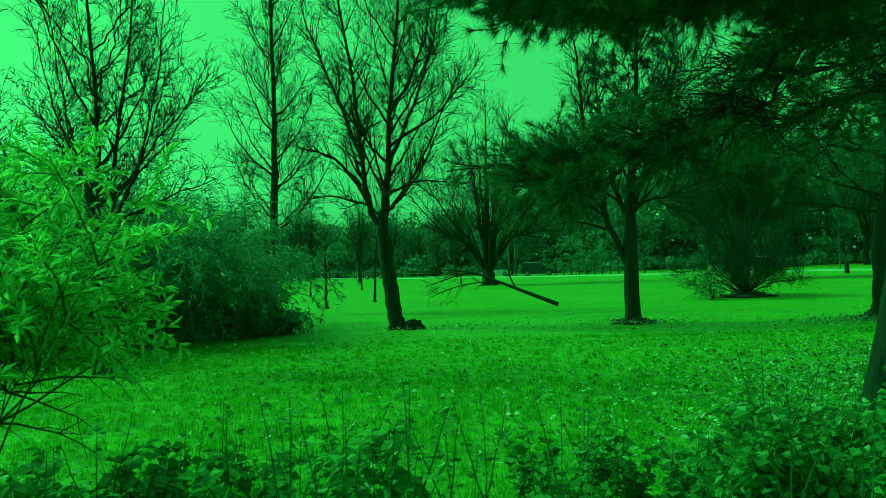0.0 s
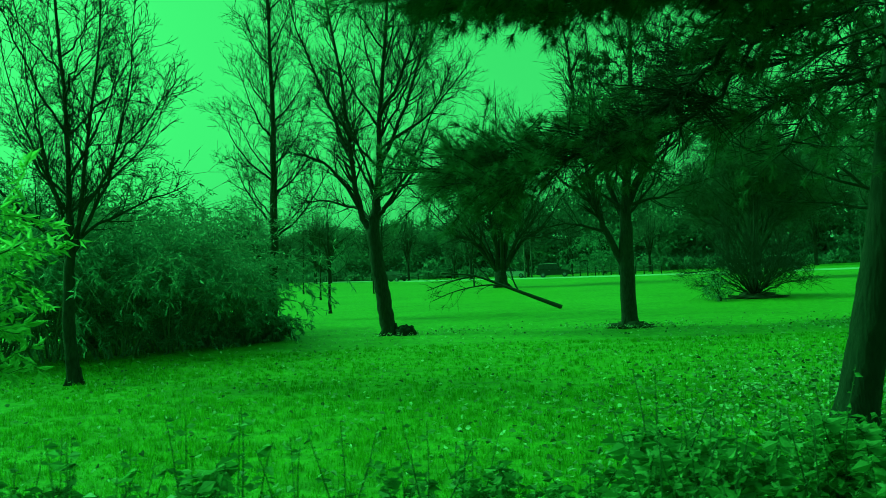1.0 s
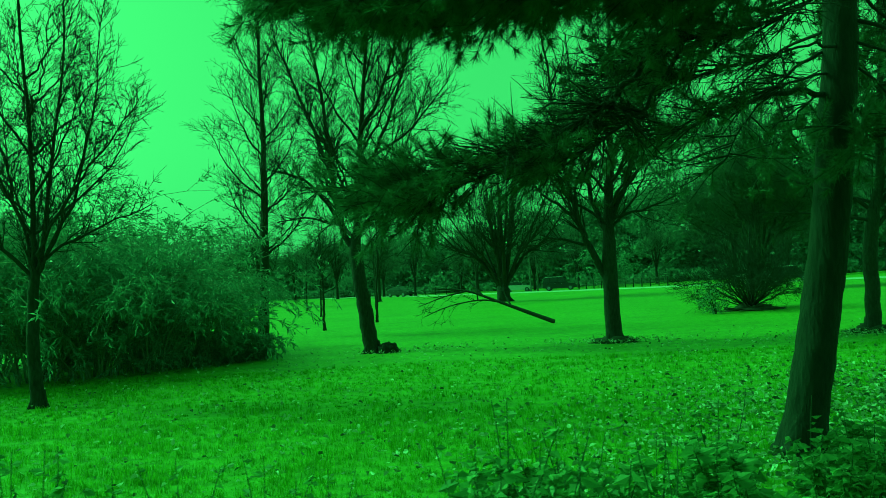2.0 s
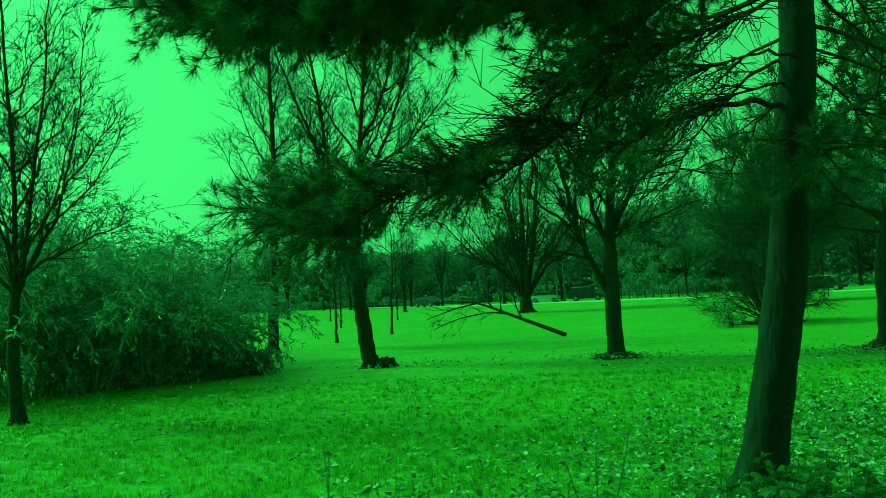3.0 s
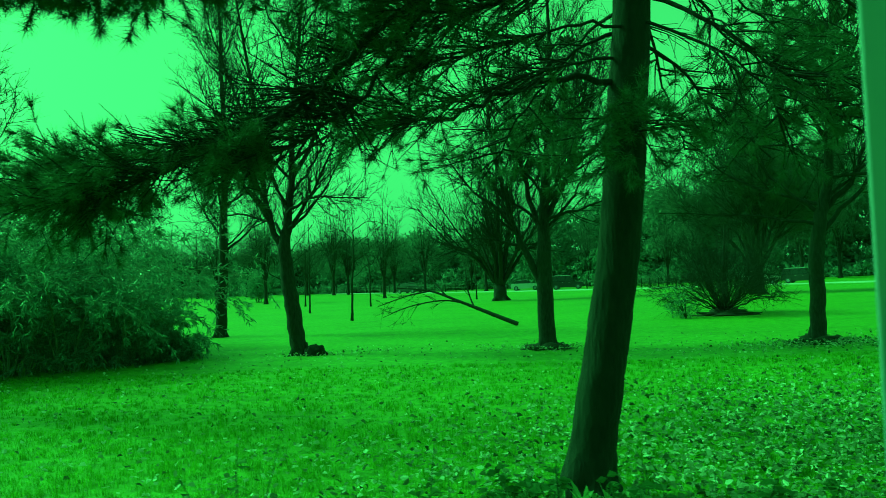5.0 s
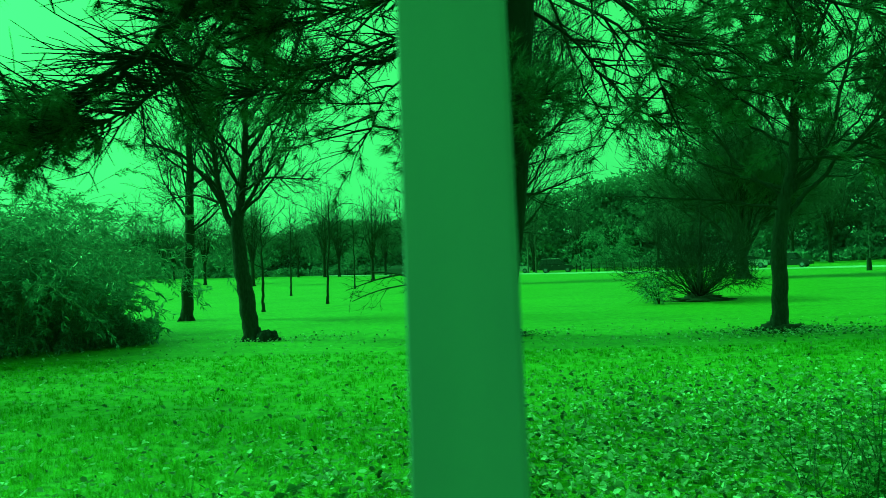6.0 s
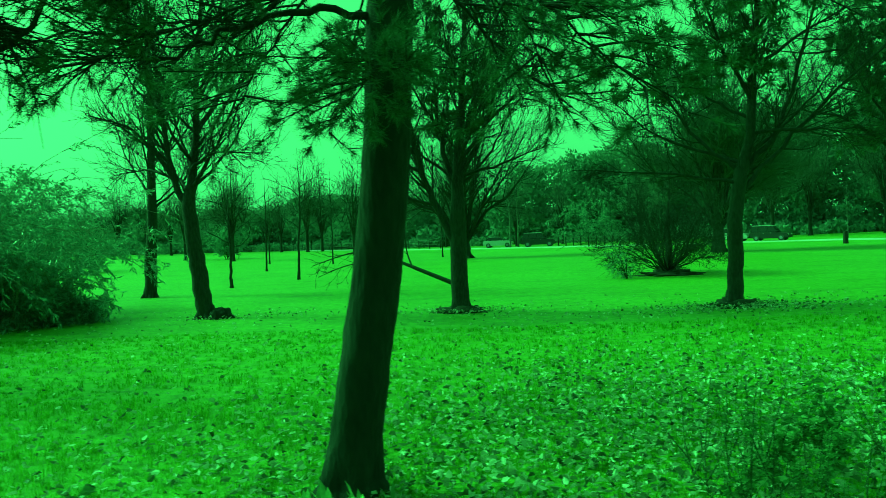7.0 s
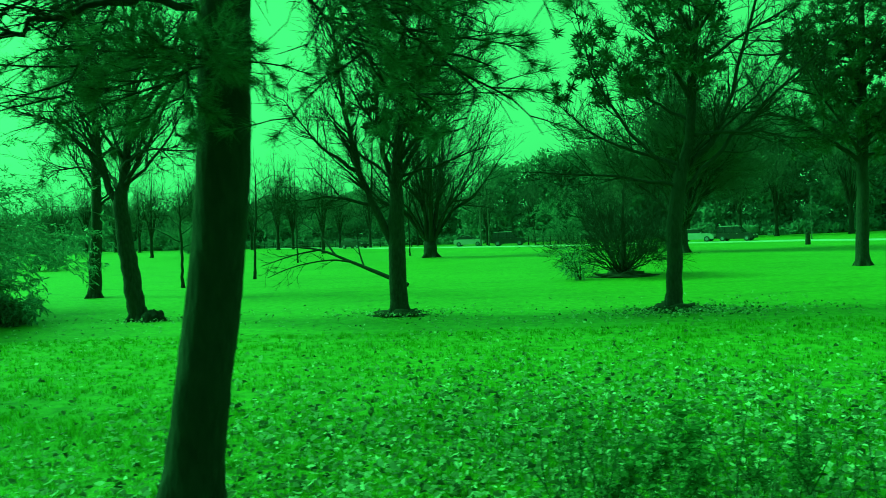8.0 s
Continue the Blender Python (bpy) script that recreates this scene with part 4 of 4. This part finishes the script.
def car(at, turn, length, paint, label, boxy=False):
    """A parked car, nose towards +x."""
    k = length / 4.3
    root = thing("car", (0, 0, 0), label, "car", "cars parked along the road")

    def side_shape(name, outline, half, material, parent, inset=0.0):
        bm = bmesh.new()
        rows = []
        for s, w in ((-1, half - inset), (-1, half), (1, half), (1, half - inset)):
            rows.append([bm.verts.new((x, s * (w if z < 0.95 else w - 0.22 * (z - 0.95)), z)) for x, z in outline])
        rows = [rows[1], rows[2]]
        n = len(outline)
        for m in range(n):
            bm.faces.new((rows[0][m], rows[0][(m + 1) % n], rows[1][(m + 1) % n], rows[1][m]))
        bm.faces.new(rows[0][::-1])
        bm.faces.new(rows[1])
        bmesh.ops.delete(bm, geom=[v for v in bm.verts if not v.link_faces], context="VERTS")
        bmesh.ops.recalc_face_normals(bm, faces=bm.faces[:])
        bmesh.ops.bevel(bm, geom=bm.edges[:], offset=0.04, segments=2, affect="EDGES")
        return part(name, bm, material, parent)

    body = side_shape("body", [(-2.1, 0.35), (-2.12, 0.85), (-1.95, 0.98), (-1.5, 1.0), (0.75, 0.98), (1.9, 0.82), (2.12, 0.6), (2.1, 0.3), (1.0, 0.26), (-1.0, 0.26)], 0.86, paint, root)
    if boxy:
        side_shape("cabin", [(-2.05, 0.99), (-1.92, 1.66), (0.25, 1.68), (0.45, 1.62), (0.95, 0.98)], 0.78, CARGLASS, root)
        side_shape("roof", [(-1.9, 1.65), (-1.85, 1.74), (0.1, 1.76), (0.38, 1.69), (0.38, 1.65)], 0.68, GREYPAINT, root)
        for x in (-1.2, -0.2):
            for s in (-0.77, 0.77):
                part("pillar", box(0.09, 0.04, 0.62, (x, s * 0.93, 1.3), 0.01), paint, root)
    else:
        side_shape("cabin", [(-1.75, 0.99), (-1.35, 1.42), (-0.2, 1.47), (0.25, 1.42), (0.95, 0.98)], 0.76, CARGLASS, root)
        side_shape("roof", [(-1.3, 1.41), (-1.2, 1.49), (-0.1, 1.52), (0.2, 1.46), (0.2, 1.42)], 0.66, paint, root)
    for s in (-1, 1):
        part("mirror", box(0.12, 0.16, 0.12, (0.72, s * 0.92, 1.02), 0.02), paint, body)
        for x in (-0.55, 0.3):
            part("door_handle", box(0.16, 0.03, 0.03, (x, s * 0.875, 0.86), 0.008), GREYPAINT, body)
    part("bumper", box(0.12, 1.6, 0.16, (2.1, 0, 0.4), 0.03), STEEL, body)
    part("bumper", box(0.12, 1.6, 0.16, (-2.1, 0, 0.42), 0.03), STEEL, body)
    for x in (-1.35, 1.35):
        for s in (-1, 1):
            bm = bmesh.new()
            bmesh.ops.create_cone(bm, cap_ends=True, segments=24, radius1=0.32, radius2=0.32, depth=0.2, matrix=Matrix.Translation((x, s * 0.8, 0.32)) @ Matrix.Rotation(math.pi / 2, 4, "X"))
            wheel = part("tyre", bm, STEEL, root)
            bm = bmesh.new()
            bmesh.ops.create_cone(bm, cap_ends=True, segments=20, radius1=0.2, radius2=0.17, depth=0.06, matrix=Matrix.Translation((x, s * 0.9, 0.32)) @ Matrix.Rotation(-s * math.pi / 2, 4, "X"))
            part("rim", bm, PAINT, wheel)
    for s in (-0.62, 0.62):
        part("headlight", box(0.1, 0.3, 0.14, (2.06, s, 0.68), 0.02), GREYPAINT, body)
        part("tail_light", box(0.08, 0.22, 0.18, (-2.1, s, 0.8), 0.02), STEEL, body)
    root.matrix_world = Matrix.Translation((*at, ground_z(*at) + 0.03)) @ Matrix.Rotation(radians(turn), 4, "Z") @ Matrix.Diagonal((k, k, k, 1))


car((8.2, 97.0), -8, 4.3, DARKPAINT, "tall boxy dark car parked on the road beyond the lawn", True)
car((30.3, 79.6), -34, 3.7, DARKPAINT, "tall boxy dark car parked on the road beyond the lawn", True)
car((3.0, 103.0), -8, 4.0, GREYPAINT, "pale silver car parked on the road beyond the lawn")
car((26.9, 81.4), -30, 3.8, GREYPAINT, "pale silver car parked on the road beyond the lawn")
car((-15.6, 120.0), -35, 4.6, DARKPAINT, "low dark car parked on the road beyond the lawn")


def post_fence(line, gap, height, label):
    """Round-topped posts with two thin rails between them."""
    pts = [Vector((x, y, 0)) for x, y in line]
    root = thing("fence", (pts[0].x, pts[0].y, ground_z(pts[0].x, pts[0].y)), label, "fence", "fences along the road")
    o = root.location.copy()
    stand = []
    for a, b in zip(pts, pts[1:]):
        n = max(1, round((b - a).length / gap))
        stand += [a.lerp(b, k / n) for k in range(n)]
    stand.append(pts[-1])
    bm = bmesh.new()
    bmesh.ops.create_cone(bm, cap_ends=True, segments=8, radius1=0.07, radius2=0.06, depth=height, matrix=Matrix.Translation((0, 0, height / 2 - 0.05)))
    post = part("post", bm, BARK, root)
    for k, p in enumerate(stand):
        at = Vector((p.x, p.y, ground_z(p.x, p.y))) - o
        ob = post if k == 0 else place("post", post.data, root)
        ob.location = at
    for a, b in zip(stand, stand[1:]):
        for h in (height * 0.5, height * 0.86):
            t = Tubes()
            ends = [Vector((p.x, p.y, ground_z(p.x, p.y) + h)) - o for p in (a, b)]
            t.add([ends[0], ends[0].lerp(ends[1], 0.5), ends[1]], [0.035, 0.035, 0.035], 6)
            place("rail", t.mesh("rail", BIRCH), root)


post_fence([(10.6, 97.5), (20.0, 89.5)], 1.1, 1.15, "low wooden fence of close posts and thin rails")
post_fence([(-52, 160), (-27.5, 141), (-6, 114.5)], 3.0, 1.3, "long wooden post and rail fence beyond the lawn")


def short_post(at):
    """A short weathered post with a sloping top."""
    root = thing("wooden_post", (*at, ground_z(*at)), "short dark wooden post on the lawn", "post")
    bm = bmesh.new()
    bmesh.ops.create_cone(bm, cap_ends=True, segments=10, radius1=0.2, radius2=0.15, depth=1.0, matrix=Matrix.Translation((0, 0, 0.45)))
    for v in bm.verts:
        if v.co.z > 0.9:
            v.co.z += v.co.x * 0.3
    part("shaft", bm, BARK, root)


short_post((30.3, 62.5))


def fallen_branch():
    at = (3.69, 29.4)
    root = thing("fallen_branch", (*at, ground_z(*at)), "dead forked branch lying propped on the grass", "branch")
    root.scale = (1.62, 1.62, 1.62)
    rng = random.Random(31)
    wood, fine = Tubes(), Tubes()
    main = smooth_line([(0.02, 0, 0.03), (-0.7, 0.2, 0.33), (-1.3, 0.35, 0.58), (-2.0, 0.5, 0.85), (-2.8, 0.6, 0.95)], 4)
    wood.add(main, [0.054 * (1 - 0.75 * k / (len(main) - 1)) for k in range(len(main))], 9)
    for pts in ([(-1.2, 0.33, 0.55), (-1.7, 0.2, 0.62), (-2.4, 0.0, 0.52), (-3.0, -0.1, 0.3)], [(-0.95, 0.25, 0.42), (-1.1, 0.5, 0.8), (-1.15, 0.6, 1.3)],
                [(-1.6, 0.4, 0.7), (-2.0, 0.7, 1.15), (-2.5, 0.9, 1.5)], [(-2.0, 0.5, 0.85), (-2.5, 0.1, 0.75), (-3.1, -0.2, 0.55)]):
        l = smooth_line(pts, 4)
        wood.add(l, [0.025 * (1 - 0.7 * k / (len(l) - 1)) for k in range(len(l))], 6)
        ramify(rng, l, 0.025, wood, fine, dict(TREE, branches=6, reach=0.6, lift=-0.02, twigs=6, twig=0.25, tips=2))
    stem = place("branch", wood.mesh("branch", BARK), root)
    place("spray", fine.mesh("spray", TWIG), stem, kind="stuff")


fallen_branch()


def mound(name, at, rx, ry, h, material, label, category, seed, rough=0.3):
    """An uneven low heap or stump on the ground."""
    bm = bmesh.new()
    bmesh.ops.create_icosphere(bm, subdivisions=4, radius=1)
    for v in bm.verts:
        n = noise.noise(v.co * 2.3 + Vector((seed, 0, 0))) * rough + noise.noise(v.co * 7 + Vector((0, seed, 0))) * rough * 0.5
        v.co = Vector((v.co.x * rx * (1 + n), v.co.y * ry * (1 + n), max(-0.3, v.co.z) * h * (1 + n * 1.6)))
    for f in bm.faces:
        f.smooth = True
    ob = part(name, bm, material, None)
    ob.location = (*at, ground_z(*at))
    return tagged(ob, label, category)


mound("tree_stump", (-1.03, 20.15), 0.28, 0.22, 0.24, BARK_DARK, "low dark rotten stump at a tree's foot", "stump", 3)
mound("mulch_mound", (11.3, 30.8), 1.0, 0.7, 0.16, SOIL, "dark low mound of mulch under a bare shrub", "mulch", 9, 0.6)
mound("mulch_ring", (4.65, 19.95), 0.56, 0.4, 0.11, SOIL, "dark mulch ring round a tree's foot", "mulch", 5, 0.6)
mound("mulch_ring", (10.43, 19.05), 0.55, 0.42, 0.13, SOIL, "dark mulch ring round a tree's foot", "mulch", 7, 0.6)


# ---- tall weeds near the walk ----
def weed_kind(height, leaves, size, seed, dry=False):
    rng, rn = random.Random(seed), np.random.default_rng(seed)
    root = thing("weed", (0, 0, -5), "tall leafy green weed" if not dry else "thin upright weed stalk with few leaves", "weed", "tall weeds beside the walk")
    wood, P, D = Tubes(), [], []
    lines = [wander(rng, Vector((0, 0, -0.03)), Vector((rng.gauss(0, 0.1), rng.gauss(0, 0.1), 1)), height, 8, 0.05, 0.02)]
    for _ in range(3 if not dry else 2):
        i = rng.randrange(1, 5)
        lines.append(wander(rng, lines[0][i], side_way(rng, Vector((0, 0, 1)), 32), height * rng.uniform(0.35, 0.6), 8, 0.06, 0.06))
    for l in lines:
        wood.add(l, [0.006 * (1 - 0.7 * k / 7) for k in range(8)], 5)
        for m in range(leaves):
            u = rng.uniform(0.12, 1)
            i = min(6, int(u * 7))
            P.append(l[i].lerp(l[i + 1], rng.random()))
            a = rng.uniform(0, 6.28)
            D.append(Vector((math.cos(a), math.sin(a), rng.uniform(-0.5, 0.35))))
    place("stem", wood.mesh("stem", WEEDSTEM), root)
    V, F = leaf_arrays(np.array([tuple(p) for p in P]), np.array([tuple(d) for d in D]), size * rn.uniform(0.5, 1.25, len(P)), rn, 0.3, 0.6)
    place("foliage", from_arrays("foliage", V, [F], WEED), root, kind="stuff")
    return root


weeds = [weed_kind(0.9, 46, 0.082, 201), weed_kind(0.7, 46, 0.078, 202), weed_kind(1.1, 16, 0.05, 203, True), weed_kind(0.5, 40, 0.055, 204), weed_kind(0.9, 8, 0.05, 205, True), weed_kind(0.35, 20, 0.08, 206)]
used = set()
rs = random.Random(300)


def plant(kind, x, y, s=1.0):
    m = Matrix.Translation((x, y, ground_z(x, y))) @ Matrix.Rotation(rs.uniform(0, 6.28), 4, "Z")
    if kind not in used:
        used.add(kind)
        weeds[kind].matrix_basis = m
        ob = weeds[kind]
    else:
        ob = copy_thing(weeds[kind], m)
    ob.scale = (s, s, s)


for x, y, k, s in [(0.4, 2.4, 2, 1.1), (1.0, 2.7, 4, 1.2), (0.15, 2.9, 2, 0.95), (2.1, 3.0, 2, 0.9)]:
    plant(k, x, y, s)
for x0, x1, n in ((-3.0, -0.3, 70), (-0.3, 1.1, 20), (1.1, 2.0, 26), (2.0, 3.4, 65)):
    for _ in range(n):
        x = rs.uniform(x0, x1)
        plant(rs.choice((0, 0, 0, 1, 1, 2) if n > 25 else (2, 2, 4, 0)), x, 3.5 + 0.22 * x + rs.uniform(-0.3, 0.75), rs.uniform(0.75, 1.05) * (0.85 if 1.1 < x < 2 else 1))
for _ in range(45):
    x = rs.uniform(3.9, 5.8)
    plant(rs.choice((1, 1, 3, 4)), x, 5.2 + rs.uniform(0, 0.8), rs.uniform(0.85, 1.05))
for _ in range(130):
    x = 7.2 + 3.8 * rs.random() ** 1.2
    plant(rs.choice((1, 2, 2, 3, 4, 4, 4)), x, 6.9 + 0.2 * (x - 7.4) + rs.uniform(-0.5, 1.4), rs.uniform(0.5, 0.95))
for _ in range(2):
    plant(5, 4.8 + rs.uniform(-0.25, 0.3), 7.55 + rs.uniform(-0.15, 0.1), rs.uniform(0.8, 1.0))


def foot_plant(at, count, size, seed):
    """A tuft of long broad leaves growing straight from the ground."""
    rn = np.random.default_rng(seed)
    root = thing("broad_leaved_plant", (*at, ground_z(*at)), "tuft of long pale green leaves at the pine's foot", "plant", "leafy tufts at the pine's foot")
    for _ in range(count):
        a, lean, L = rn.uniform(0, 6.28), rn.uniform(0.08, 0.4), size * rn.uniform(0.6, 1.1)
        d, side = Vector((math.cos(a), math.sin(a), 0)), Vector((-math.sin(a), math.cos(a), 0))
        rows = []
        for u, w in ((0, 0.12), (0.25, 0.7), (0.5, 1.0), (0.75, 0.75), (1, 0.05)):
            p = d * (0.02 + L * lean * u * (0.6 + 0.6 * u)) + Vector((0, 0, L * u * (1 - 0.3 * lean * u) - 0.02))
            rows += [p - side * w * L * 0.09 + Vector((0, 0, 0.012 * w)), p, p + side * w * L * 0.09 + Vector((0, 0, 0.012 * w))]
        F = [(k * 3 + m, k * 3 + m + 1, k * 3 + m + 4, k * 3 + m + 3) for k in range(4) for m in range(2)]
        place("leaf", from_arrays("leaf", [tuple(v) for v in rows], [F], LIGHTLEAF if rn.random() < 0.25 else WEED, True), root)


for k, (x, y, n, size) in enumerate([(4.6, 7.95, 5, 0.2), (4.78, 7.88, 4, 0.26), (4.98, 7.9, 5, 0.27), (4.72, 7.8, 5, 0.22), (5.16, 8.05, 4, 0.22)]):
    foot_plant((x, y), n, size, 320 + k)

# ---- fallen leaves ----
rn = np.random.default_rng(55)
X = np.concatenate([rn.uniform(-7, 14, 4000), rn.normal(8.0, 2.2, 10000), rn.normal(5.2, 1.8, 3200), rn.normal(4.7, 0.8, 350), rn.normal(10.5, 0.9, 900), rn.normal(10.5, 3.0, 300), rn.normal(-0.6, 0.9, 120)])
Y = np.concatenate([4 + 18 * rn.random(4000) ** 1.6, rn.normal(9.2, 2.0, 10000), rn.normal(7.8, 1.8, 3200), rn.normal(19.8, 0.45, 350), rn.normal(18.5, 0.5, 900), rn.normal(18.1, 0.6, 300), rn.normal(19.9, 0.4, 120)])
Z = np.array([ground_z(x, y) for x, y in zip(X, Y)]) + rn.uniform(0.045, 0.095, len(X))
D = rn.normal(size=(len(X), 3)) * np.array([1, 1, 0.3])
V, F = curled_leaves(np.stack([X, Y, Z], axis=1), D, rn.uniform(0.034, 0.083, len(X)), rn)
tagged(place("fallen_leaves", from_arrays("fallen_leaves", V, [F], DRYLEAF)), "pale dry leaves strewn over the grass", "leaves", kind="stuff")

# ---- grass ----
rn = np.random.default_rng(66)


def tufts(n, x0, x1, y0, y1, h, wide):
    x, y = rn.uniform(x0, x1, n), rn.uniform(y0, y1, n)
    x, y = np.repeat(x, 6) + rn.normal(0, 0.02, n * 6), np.repeat(y, 6) + rn.normal(0, 0.02, n * 6)
    z = np.array([ground_z(a, b) for a, b in zip(x, y)]) - 0.005
    P = np.stack([x, y, z], axis=1)
    a = rn.uniform(0, 2 * np.pi, len(P))
    out = np.stack([np.cos(a), np.sin(a), np.zeros(len(P))], axis=1)
    side = np.stack([-np.sin(a), np.cos(a), np.zeros(len(P))], axis=1)
    clump = np.array([noise.noise(Vector((p * 1.6, q * 1.6, 0))) + 0.6 * noise.noise(Vector((p * 5, q * 5, 3))) for p, q in zip(x[::6], y[::6])])
    L = (h * rn.uniform(0.5, 1.3, len(P)) * np.repeat(np.clip(0.95 + 1.0 * clump, 0.35, 2.2), 6))[:, None]
    bend = rn.uniform(0.15, 0.8, len(P))[:, None]
    up = np.array([[0, 0, 1.0]])
    mid = P + up * L * 0.6 + out * L * bend * 0.3
    tip = P + up * L * (1 - 0.3 * bend) + out * L * bend
    return np.stack([P - side * wide, P + side * wide, mid + side * wide * 0.8, mid - side * wide * 0.8, tip], axis=1).reshape(-1, 3)


V = np.concatenate([tufts(30000, -5, 12, 3.5, 11, 0.065, 0.0028), tufts(11000, -8, 15, 11, 17, 0.055, 0.005)])
k = np.arange(len(V) // 5)[:, None] * 5
tagged(place("grass", from_arrays("grass", V, [k + np.array([[0, 1, 2, 3]]), k + np.array([[3, 2, 4]])], BLADE)), "short green grass blades covering the lawn", "grass", kind="stuff")
